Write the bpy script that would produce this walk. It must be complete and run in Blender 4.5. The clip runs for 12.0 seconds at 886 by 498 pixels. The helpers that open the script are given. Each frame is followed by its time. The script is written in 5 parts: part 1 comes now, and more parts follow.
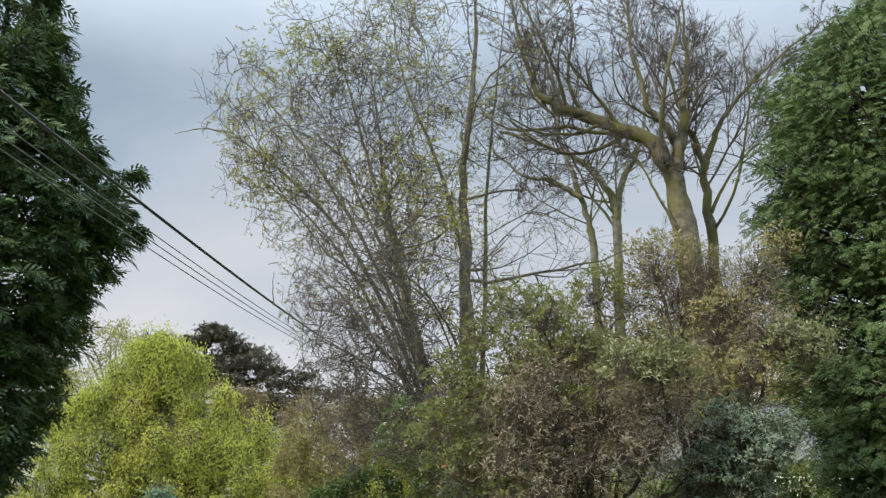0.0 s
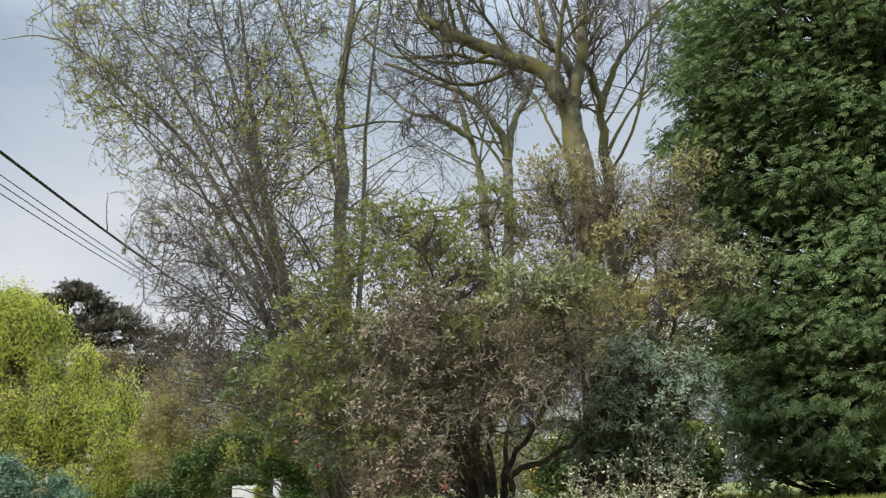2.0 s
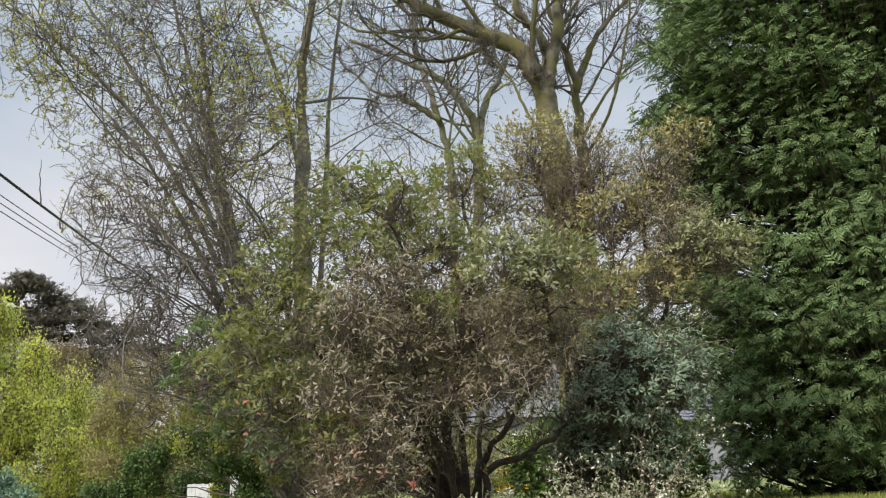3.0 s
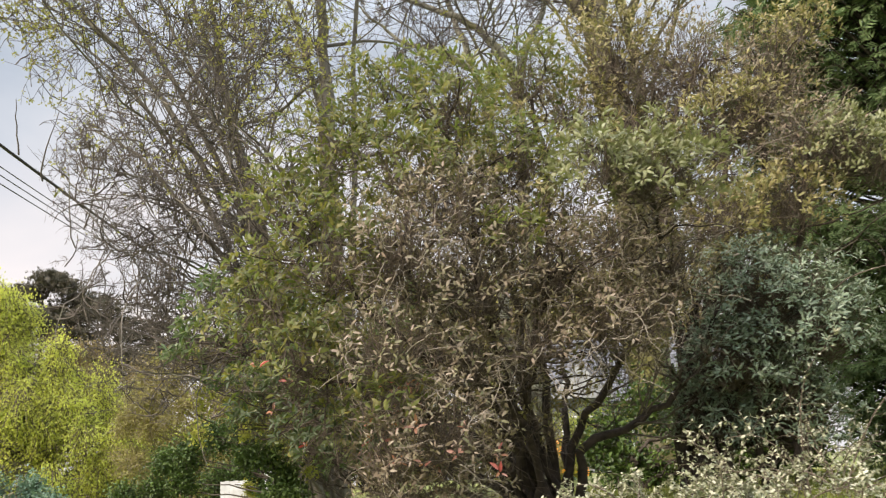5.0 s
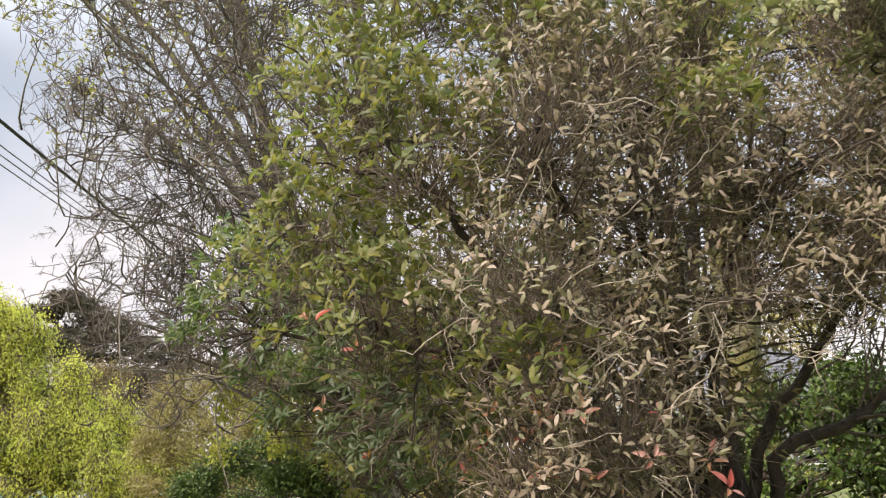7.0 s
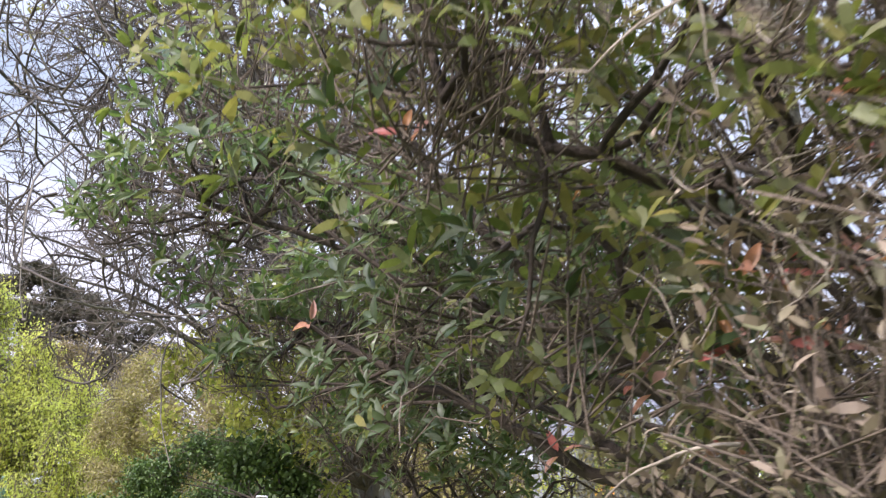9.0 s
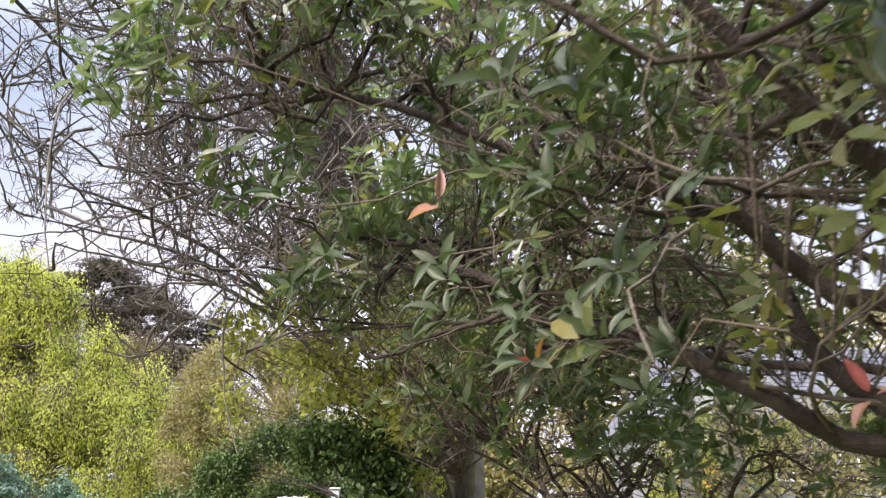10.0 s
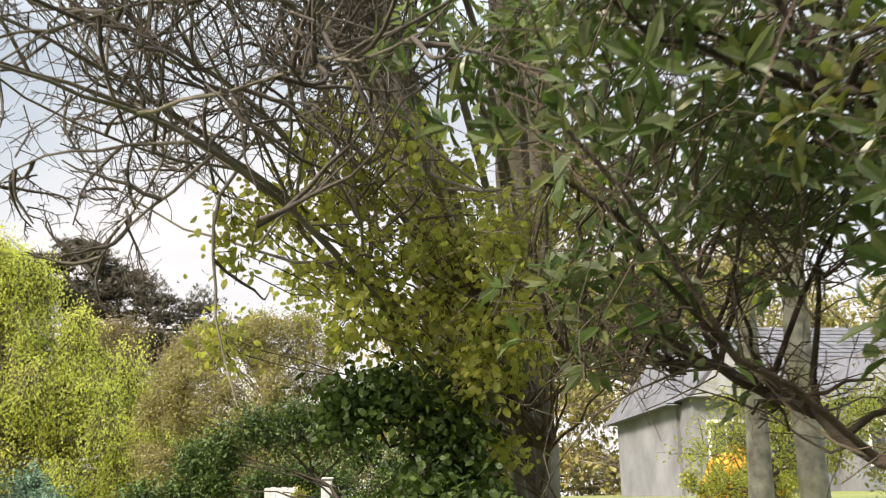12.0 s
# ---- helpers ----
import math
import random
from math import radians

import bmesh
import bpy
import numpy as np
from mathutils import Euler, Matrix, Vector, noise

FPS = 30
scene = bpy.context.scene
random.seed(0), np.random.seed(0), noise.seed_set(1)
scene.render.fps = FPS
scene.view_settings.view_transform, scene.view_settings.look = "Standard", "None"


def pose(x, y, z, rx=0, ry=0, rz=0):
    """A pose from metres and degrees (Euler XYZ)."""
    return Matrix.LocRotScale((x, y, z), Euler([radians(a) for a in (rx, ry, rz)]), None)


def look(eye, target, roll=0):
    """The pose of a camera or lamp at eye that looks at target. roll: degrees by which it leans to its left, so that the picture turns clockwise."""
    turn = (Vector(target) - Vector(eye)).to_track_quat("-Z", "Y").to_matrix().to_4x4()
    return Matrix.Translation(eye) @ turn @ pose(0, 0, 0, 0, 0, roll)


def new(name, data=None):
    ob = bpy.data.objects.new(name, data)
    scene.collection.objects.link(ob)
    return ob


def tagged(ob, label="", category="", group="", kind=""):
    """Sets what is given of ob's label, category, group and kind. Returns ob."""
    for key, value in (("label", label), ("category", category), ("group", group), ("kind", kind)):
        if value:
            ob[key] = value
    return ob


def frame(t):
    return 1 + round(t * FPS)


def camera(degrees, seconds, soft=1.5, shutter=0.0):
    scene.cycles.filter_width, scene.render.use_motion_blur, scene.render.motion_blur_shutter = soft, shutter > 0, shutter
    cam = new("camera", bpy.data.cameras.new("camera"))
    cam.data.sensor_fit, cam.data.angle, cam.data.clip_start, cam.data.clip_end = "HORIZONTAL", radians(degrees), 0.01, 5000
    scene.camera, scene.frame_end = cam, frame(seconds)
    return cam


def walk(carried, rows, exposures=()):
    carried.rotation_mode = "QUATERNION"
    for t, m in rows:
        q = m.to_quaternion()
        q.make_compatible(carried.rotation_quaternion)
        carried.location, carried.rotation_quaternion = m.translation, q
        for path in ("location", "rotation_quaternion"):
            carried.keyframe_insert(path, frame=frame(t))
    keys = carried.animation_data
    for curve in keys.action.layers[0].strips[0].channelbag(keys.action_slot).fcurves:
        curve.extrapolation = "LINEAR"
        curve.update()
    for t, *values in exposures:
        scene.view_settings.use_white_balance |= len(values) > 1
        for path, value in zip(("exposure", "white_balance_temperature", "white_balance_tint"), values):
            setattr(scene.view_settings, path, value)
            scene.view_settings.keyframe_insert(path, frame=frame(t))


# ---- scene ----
cam = camera(51.0, 12.0, soft=1.2, shutter=0.25)
PATH = [
    (0.0, pose(0.000, 0.000, 1.600, 107.00, -0.00, 0.00)),
    (0.5, pose(0.074, 0.550, 1.598, 106.59, 0.46, -1.85)),
    (1.0, pose(0.133, 1.034, 1.583, 105.97, 0.90, -3.28)),
    (1.5, pose(0.215, 1.608, 1.581, 105.33, 1.04, -5.12)),
    (2.0, pose(0.289, 2.124, 1.561, 104.98, 1.06, -6.89)),
    (2.5, pose(0.370, 2.679, 1.568, 104.90, 0.72, -8.87)),
    (4.5, pose(0.377, 4.816, 1.564, 104.71, 2.06, -8.47)),
    (5.0, pose(0.370, 5.397, 1.563, 104.37, 2.95, -6.94)),
    (5.5, pose(0.311, 5.990, 1.574, 104.41, 3.58, -5.91)),
    (6.0, pose(0.266, 6.552, 1.583, 104.74, 3.89, -5.19)),
    (6.5, pose(0.170, 7.121, 1.595, 105.24, 3.98, -5.16)),
    (8.5, pose(-0.012, 9.377, 1.605, 107.60, -0.26, -8.20)),
    (9.0, pose(0.001, 9.971, 1.589, 106.50, -0.25, -7.57)),
    (9.5, pose(-0.064, 10.558, 1.604, 105.88, 0.52, -4.39)),
    (10.0, pose(-0.140, 11.153, 1.598, 105.96, 0.44, -3.47)),
    (10.5, pose(-0.248, 11.704, 1.603, 106.36, 0.41, -3.37)),
    (11.0, pose(-0.347, 12.228, 1.605, 106.26, 0.76, -3.47)),
    (11.5, pose(-0.458, 12.753, 1.594, 105.87, 0.91, -3.63)),
    (12.0, pose(-0.532, 13.303, 1.588, 105.48, 0.77, -4.52)),
]
walk(cam, PATH, [(0.0, 0.06, 6500, 10), (2.5, 0.18, 6600, 11), (4.5, 0.42, 7150, 15), (6.5, 0.58, 7200, 18),
                (8.5, 0.72, 6850, 22), (9.0, 0.88, 6150, 25), (9.5, 0.84, 6350, 24), (10.5, 0.78, 6500, 22), (11.5, 0.70, 7000, 17), (12.0, 0.68, 7400, 14)])

# ---- world and sun ----
SUN_EL, SUN_AZ = radians(38), radians(232)
world = bpy.data.worlds.new("sky")
scene.world = world
world.use_nodes = True
wn, wl = world.node_tree.nodes, world.node_tree.links
wn.clear()
w_out = wn.new("ShaderNodeOutputWorld")
sky = wn.new("ShaderNodeTexSky")
sky.sky_type = "NISHITA"
sky.sun_disc = False
sky.sun_elevation, sky.sun_rotation = SUN_EL, SUN_AZ
bg_sky = wn.new("ShaderNodeBackground")
bg_sky.inputs["Strength"].default_value = 0.07
wl.new(sky.outputs[0], bg_sky.inputs["Color"])
# the cloud deck: soft grey-blue banks, whiter towards the horizon, all round
tc = wn.new("ShaderNodeTexCoord")
sep = wn.new("ShaderNodeSeparateXYZ")
wl.new(tc.outputs["Generated"], sep.inputs[0])
mp = wn.new("ShaderNodeMapping")
mp.inputs["Scale"].default_value = (1.0, 1.0, 2.3)
wl.new(tc.outputs["Generated"], mp.inputs[0])
cn = wn.new("ShaderNodeTexNoise")
cn.inputs["Scale"].default_value = 2.1
cn.inputs["Detail"].default_value = 7
cn.inputs["Roughness"].default_value = 0.48
cn.inputs["Distortion"].default_value = 0.35
wl.new(mp.outputs[0], cn.inputs["Vector"])
grad = wn.new("ShaderNodeMapRange")
grad.inputs["From Min"].default_value, grad.inputs["From Max"].default_value = 0.10, 0.42
grad.inputs["To Min"].default_value, grad.inputs["To Max"].default_value = 0.30, -0.04
wl.new(sep.outputs["Z"], grad.inputs["Value"])
addn = wn.new("ShaderNodeMath")
wl.new(cn.outputs["Fac"], addn.inputs[0])
wl.new(grad.outputs[0], addn.inputs[1])
cr = wn.new("ShaderNodeValToRGB")
cr.color_ramp.elements[0].position, cr.color_ramp.elements[0].color = 0.30, (0.35, 0.44, 0.55, 1)
cr.color_ramp.elements[1].position, cr.color_ramp.elements[1].color = 0.84, (0.74, 0.75, 0.79, 1)
e = cr.color_ramp.elements.new(0.52)
e.color = (0.50, 0.575, 0.665, 1)
wl.new(addn.outputs[0], cr.inputs[0])
bg_cloud = wn.new("ShaderNodeBackground")
deck = wn.new("ShaderNodeMapRange")
deck.inputs["From Min"].default_value, deck.inputs["From Max"].default_value = 0.45, 1.0
deck.inputs["To Min"].default_value, deck.inputs["To Max"].default_value = 1.0, 5.2
wl.new(sep.outputs["Z"], deck.inputs["Value"])
wl.new(deck.outputs[0], bg_cloud.inputs["Strength"])
wl.new(cr.outputs[0], bg_cloud.inputs["Color"])
w_mix = wn.new("ShaderNodeMixShader")
w_mix.inputs[0].default_value = 0.9
wl.new(bg_sky.outputs[0], w_mix.inputs[1])
wl.new(bg_cloud.outputs[0], w_mix.inputs[2])
wl.new(w_mix.outputs[0], w_out.inputs[0])

sun_data = bpy.data.lights.new("sun", "SUN")
sun_data.energy, sun_data.angle, sun_data.color = 5.0, radians(14), (1.0, 0.93, 0.80)
sun = new("sun", sun_data)
sun.matrix_world = look((30 * math.sin(SUN_AZ), 30 * math.cos(SUN_AZ), 30 * math.tan(SUN_EL)), (0, 0, 0))


# ---- materials ----
def material(name):
    m = bpy.data.materials.new(name)
    m.use_nodes = True
    nt = m.node_tree
    return m, nt, nt.nodes["Principled BSDF"], nt.nodes["Material Output"]


def ramp(nt, stops):
    r = nt.nodes.new("ShaderNodeValToRGB")
    els = r.color_ramp.elements
    while len(els) < len(stops):
        els.new(0.5)
    for el, (p, c) in zip(els, stops):
        el.position, el.color = p, (*c, 1)
    return r


def noise_tex(nt, scale, detail=4, coords="Object"):
    c = nt.nodes.new("ShaderNodeTexCoord")
    n = nt.nodes.new("ShaderNodeTexNoise")
    n.inputs["Scale"].default_value, n.inputs["Detail"].default_value = scale, detail
    nt.links.new(c.outputs[coords], n.inputs["Vector"])
    return n


def mixed(nt, a, b, fac, mode="MIX"):
    m = nt.nodes.new("ShaderNodeMix")
    m.data_type, m.blend_type = "RGBA", mode
    for sock, v in ((m.inputs[0], fac), (m.inputs[6], a), (m.inputs[7], b)):
        if isinstance(v, (int, float)):
            sock.default_value = v
        elif isinstance(v, tuple):
            sock.default_value = (*v, 1)
        else:
            nt.links.new(v, sock)
    return m.outputs[2]


def leaf_material(name, colours, rough=0.45, glow=0.3, patch=0.9, patch_tint=(0.5, 0.45, 0.3), single=False):
    """Leaves: a colour of its own for each leaf, broad patches of tone, and light that shines through the blade."""
    m, nt, bsdf, out = material(name)
    if single:
        rnd = nt.nodes.new("ShaderNodeObjectInfo").outputs["Random"]
    else:
        rnd = nt.nodes.new("ShaderNodeNewGeometry").outputs["Random Per Island"]
    r = ramp(nt, [(i / max(1, len(colours) - 1), c) for i, c in enumerate(colours)])
    nt.links.new(rnd, r.inputs[0])
    n = noise_tex(nt, patch, 3)
    nr = ramp(nt, [(0.35, patch_tint), (0.65, (1.15, 1.15, 1.1))])
    nt.links.new(n.outputs["Fac"], nr.inputs[0])
    col = mixed(nt, r.outputs[0], nr.outputs[0], 0.6, "MULTIPLY")
    n2 = noise_tex(nt, 60, 2)
    nr2 = ramp(nt, [(0.3, (0.75, 0.75, 0.7)), (0.7, (1.15, 1.15, 1.15))])
    nt.links.new(n2.outputs["Fac"], nr2.inputs[0])
    col = mixed(nt, col, nr2.outputs[0], 0.6, "MULTIPLY")
    nt.links.new(col, bsdf.inputs["Base Color"])
    bsdf.inputs["Roughness"].default_value = rough
    bsdf.inputs["Specular IOR Level"].default_value = 0.75 if rough < 0.4 else 0.4 if rough < 0.7 else 0.12
    tr = nt.nodes.new("ShaderNodeBsdfTranslucent")
    nt.links.new(mixed(nt, col, (1.15, 1.25, 0.6), 0.6, "MULTIPLY"), tr.inputs["Color"])
    mx = nt.nodes.new("ShaderNodeMixShader")
    mx.inputs[0].default_value = glow
    nt.links.new(bsdf.outputs[0], mx.inputs[1])
    nt.links.new(tr.outputs[0], mx.inputs[2])
    nt.links.new(mx.outputs[0], out.inputs[0])
    return m


def bark_material(name, dark, light, moss=None, moss_amount=0.5, scale=9.0):
    m, nt, bsdf, out = material(name)
    n = noise_tex(nt, scale, 6)
    r = ramp(nt, [(0.32, dark), (0.68, light)])
    nt.links.new(n.outputs["Fac"], r.inputs[0])
    col = r.outputs[0]
    if moss:
        n2 = noise_tex(nt, 1.6, 5)
        mr = ramp(nt, [(1 - moss_amount - 0.08, (0, 0, 0)), (1 - moss_amount + 0.08, (1, 1, 1))])
        nt.links.new(n2.outputs["Fac"], mr.inputs[0])
        col = mixed(nt, col, moss, mr.outputs[0])
    nt.links.new(col, bsdf.inputs["Base Color"])
    bsdf.inputs["Roughness"].default_value = 0.9
    b = nt.nodes.new("ShaderNodeBump")
    b.inputs["Strength"].default_value, b.inputs["Distance"].default_value = 0.6, 0.02
    nt.links.new(noise_tex(nt, scale * 5, 5).outputs["Fac"], b.inputs["Height"])
    nt.links.new(b.outputs[0], bsdf.inputs["Normal"])
    return m


def plain_material(name, colour, rough=0.7, vary=0.25, scale=3.0, bump=0.0, metal=0.0):
    m, nt, bsdf, out = material(name)
    n = noise_tex(nt, scale, 6)
    lo = tuple(c * (1 - vary) for c in colour)
    hi = tuple(min(1, c * (1 + vary * 0.5)) for c in colour)
    r = ramp(nt, [(0.3, lo), (0.7, hi)])
    nt.links.new(n.outputs["Fac"], r.inputs[0])
    nt.links.new(r.outputs[0], bsdf.inputs["Base Color"])
    bsdf.inputs["Roughness"].default_value, bsdf.inputs["Metallic"].default_value = rough, metal
    if bump:
        b = nt.nodes.new("ShaderNodeBump")
        b.inputs["Strength"].default_value, b.inputs["Distance"].default_value = bump, 0.02
        nt.links.new(noise_tex(nt, scale * 12, 4).outputs["Fac"], b.inputs["Height"])
        nt.links.new(b.outputs[0], bsdf.inputs["Normal"])
    return m


M_DEEP = leaf_material("deep_green_leaf", [(0.065, 0.119, 0.039), (0.111, 0.169, 0.058), (0.195, 0.237, 0.156), (0.156, 0.175, 0.052)], 0.33, 0.5, 1.5, (0.7, 0.7, 0.6))
M_SHRUB = leaf_material("shrub_leaf", [(0.090, 0.125, 0.034), (0.175, 0.205, 0.060), (0.235, 0.215, 0.070), (0.150, 0.185, 0.085), (0.22, 0.215, 0.13)], 0.45, 0.5, 1.1, (0.62, 0.6, 0.5))
M_SHRUB_PALE = leaf_material("pale_shrub_leaf", [(0.15, 0.165, 0.075), (0.21, 0.225, 0.115), (0.27, 0.28, 0.175)], 0.4, 0.3, 1.5, (0.7, 0.7, 0.6))
M_DRY = leaf_material("dry_leaf", [(0.165, 0.140, 0.095), (0.260, 0.212, 0.168), (0.165, 0.165, 0.088), (0.36, 0.305, 0.26), (0.24, 0.180, 0.145), (0.155, 0.165, 0.095), (0.29, 0.222, 0.19)], 0.6, 0.3, 1.6, (0.7, 0.66, 0.6))
M_BOARD = plain_material("grey_boarding", (0.30, 0.31, 0.33), 0.8, 0.3, 3)
M_OLIVE = leaf_material("olive_leaf", [(0.20, 0.20, 0.075), (0.29, 0.265, 0.115), (0.36, 0.30, 0.18), (0.19, 0.21, 0.08)], 0.5, 0.3, 1.2, (0.6, 0.55, 0.5))
M_TEAL = leaf_material("grey_green_leaf", [(0.125, 0.180, 0.125), (0.205, 0.265, 0.190), (0.30, 0.34, 0.265)], 0.45, 0.2, 2.0, (0.6, 0.65, 0.65))
M_WHITE_LEAF = leaf_material("variegated_leaf", [(0.12, 0.15, 0.08), (0.36, 0.36, 0.27), (0.52, 0.52, 0.43), (0.22, 0.25, 0.15)], 0.5, 0.2, 3.0, (0.7, 0.7, 0.65))
M_RED = leaf_material("red_young_leaf", [(0.42, 0.06, 0.06), (0.44, 0.17, 0.16), (0.45, 0.27, 0.245), (0.42, 0.22, 0.20), (0.42, 0.20, 0.06)], 0.4, 0.45, 3.0, (0.8, 0.8, 0.8), single=True)
M_NEAR = leaf_material("near_leaf", [(0.034, 0.058, 0.022), (0.052, 0.080, 0.034), (0.088, 0.110, 0.066), (0.046, 0.074, 0.026)], 0.46, 0.3, 3.0, (0.75, 0.75, 0.65), single=True)
M_CYPRESS = leaf_material("cypress_spray", [(0.070, 0.116, 0.050), (0.110, 0.164, 0.072), (0.156, 0.208, 0.100)], 0.75, 0.2, 0.9, (0.72, 0.72, 0.7))
# shade put into the colour: cypress greens darkened for the tree's sunless side
M_CYPRESS_SHADED = leaf_material("shaded_cypress_spray", [(0.042, 0.080, 0.034), (0.070, 0.118, 0.044), (0.098, 0.146, 0.050)], 0.6, 0.15, 0.6, (0.6, 0.65, 0.7))
M_LIME = leaf_material("lime_leaf", [(0.51, 0.53, 0.14), (0.59, 0.59, 0.17), (0.46, 0.50, 0.16)], 0.75, 0.6, 0.35, (0.72, 0.85, 0.8))
M_HAZEL = leaf_material("hazel_leaf", [(0.24, 0.27, 0.09), (0.38, 0.40, 0.115), (0.50, 0.50, 0.15), (0.36, 0.33, 0.15)], 0.55, 0.7, 1.2, (0.7, 0.7, 0.6))
M_HOLLY = leaf_material("dark_hedge_leaf", [(0.029, 0.058, 0.014), (0.058, 0.104, 0.022), (0.098, 0.156, 0.030)], 0.5, 0.2, 1.5, (0.6, 0.6, 0.6))
M_BUD = leaf_material("beech_bud", [(0.28, 0.31, 0.08), (0.38, 0.39, 0.12), (0.26, 0.21, 0.12)], 0.5, 0.5, 0.35, (0.8, 0.75, 0.7))
M_PINE = leaf_material("pine_needle", [(0.055, 0.058, 0.042), (0.085, 0.080, 0.056), (0.108, 0.088, 0.068)], 0.6, 0.1, 0.5, (0.7, 0.7, 0.7))
M_BROWNFAR = leaf_material("brown_shrub_leaf", [(0.225, 0.200, 0.075), (0.300, 0.260, 0.105), (0.245, 0.245, 0.070)], 0.6, 0.25, 0.5, (0.7, 0.7, 0.65))
M_BLUE = leaf_material("blue_green_leaf", [(0.10, 0.18, 0.13), (0.15, 0.24, 0.17)], 0.5, 0.2, 1.0, (0.7, 0.75, 0.75))
M_FLOWER = leaf_material("yellow_shrub_leaf", [(0.28, 0.30, 0.05), (0.38, 0.36, 0.05), (0.16, 0.21, 0.05)], 0.5, 0.3, 2.0, (0.7, 0.7, 0.6))
M_MAUVE = leaf_material("mauve_twig_leaf", [(0.22, 0.175, 0.105), (0.29, 0.235, 0.14), (0.25, 0.225, 0.105)], 0.7, 0.25, 0.4, (0.75, 0.72, 0.7))
M_GRASS = leaf_material("grass_blade", [(0.13, 0.17, 0.035), (0.20, 0.23, 0.06), (0.24, 0.24, 0.085)], 0.6, 0.3, 0.8, (0.75, 0.75, 0.6))

B_SHRUB = bark_material("shrub_bark", (0.026, 0.020, 0.016), (0.068, 0.051, 0.040), scale=14)
B_TWIG = bark_material("pale_twig_bark", (0.13, 0.105, 0.085), (0.36, 0.31, 0.26), scale=9)
B_PALE = bark_material("bleached_twig_bark", (0.21, 0.18, 0.145), (0.38, 0.335, 0.285), scale=12)
B_DTWIG = bark_material("brown_twig_bark", (0.065, 0.050, 0.038), (0.145, 0.115, 0.088), scale=20)
B_BEECH = bark_material("beech_bark", (0.10, 0.088, 0.075), (0.215, 0.195, 0.165), (0.13, 0.13, 0.06), 0.38, 5)
B_BTWIG = bark_material("beech_twig_bark", (0.058, 0.049, 0.043), (0.125, 0.108, 0.094), scale=3)
B_OLD = bark_material("old_bark", (0.040, 0.034, 0.025), (0.205, 0.180, 0.130), (0.125, 0.118, 0.042), 0.52, 5)
B_OTWIG = bark_material("old_twig_bark", (0.065, 0.055, 0.053), (0.140, 0.120, 0.112), scale=3)
B_GREY = bark_material("grey_green_bark", (0.11, 0.105, 0.09), (0.31, 0.30, 0.25), (0.18, 0.182, 0.09), 0.45, 6)
B_SHOOT = bark_material("grey_brown_shoot", (0.075, 0.060, 0.047), (0.175, 0.145, 0.116), scale=14)
B_DARK = bark_material("dark_bark", (0.035, 0.028, 0.022), (0.075, 0.06, 0.048), scale=8)

M_RENDER = plain_material("pale_render", (0.21, 0.22, 0.25), 0.9, 0.35, 0.8, 0.3)
M_SLATE = plain_material("slate", (0.12, 0.125, 0.145), 0.9, 0.4, 2.5, 0.5)
M_PAINT = plain_material("white_paint", (0.80, 0.80, 0.80), 0.5, 0.08, 4)
M_GLASS, _nt, _b, _o = material("window_glass")
_b.inputs["Base Color"].default_value = (0.05, 0.06, 0.07, 1)
_b.inputs["Roughness"].default_value = 0.06
M_POST = plain_material("weathered_white_post", (0.62, 0.64, 0.66), 0.6, 0.2, 3)
M_TARP = plain_material("orange_tarpaulin", (0.85, 0.30, 0.015), 0.5, 0.15, 4)
M_CABLE = plain_material("black_cable", (0.015, 0.015, 0.018), 0.5, 0.1, 4)
M_WIRE = plain_material("grey_wire", (0.10, 0.10, 0.11), 0.5, 0.1, 4)


def ground_material():
    m, nt, bsdf, out = material("lawn_turf")
    n = noise_tex(nt, 0.7, 6)
    r = ramp(nt, [(0.3, (0.12, 0.15, 0.04)), (0.55, (0.19, 0.215, 0.06)), (0.75, (0.235, 0.22, 0.09))])
    nt.links.new(n.outputs["Fac"], r.inputs[0])
    n2 = noise_tex(nt, 40, 4)
    r2 = ramp(nt, [(0.3, (0.6, 0.6, 0.55)), (0.7, (1.2, 1.2, 1.1))])
    nt.links.new(n2.outputs["Fac"], r2.inputs[0])
    nt.links.new(mixed(nt, r.outputs[0], r2.outputs[0], 0.8, "MULTIPLY"), bsdf.inputs["Base Color"])
    bsdf.inputs["Roughness"].default_value = 0.95
    b = nt.nodes.new("ShaderNodeBump")
    b.inputs["Strength"].default_value, b.inputs["Distance"].default_value = 0.7, 0.03
    nt.links.new(n2.outputs["Fac"], b.inputs["Height"])
    nt.links.new(b.outputs[0], bsdf.inputs["Normal"])
    return m


M_LAWN = ground_material()
M_LANE = plain_material("lane_asphalt", (0.055, 0.055, 0.057), 0.9, 0.3, 8, 0.6)


# ---- mesh tools ----
def unit(v):
    return v / np.maximum(np.linalg.norm(v, axis=-1, keepdims=True), 1e-9)


def basis(a):
    ref = np.where(np.abs(a[..., 2:3]) < 0.9, np.array([0.0, 0.0, 1.0]), np.array([1.0, 0.0, 0.0]))
    e1 = unit(np.cross(a, ref))
    return e1, np.cross(a, e1)


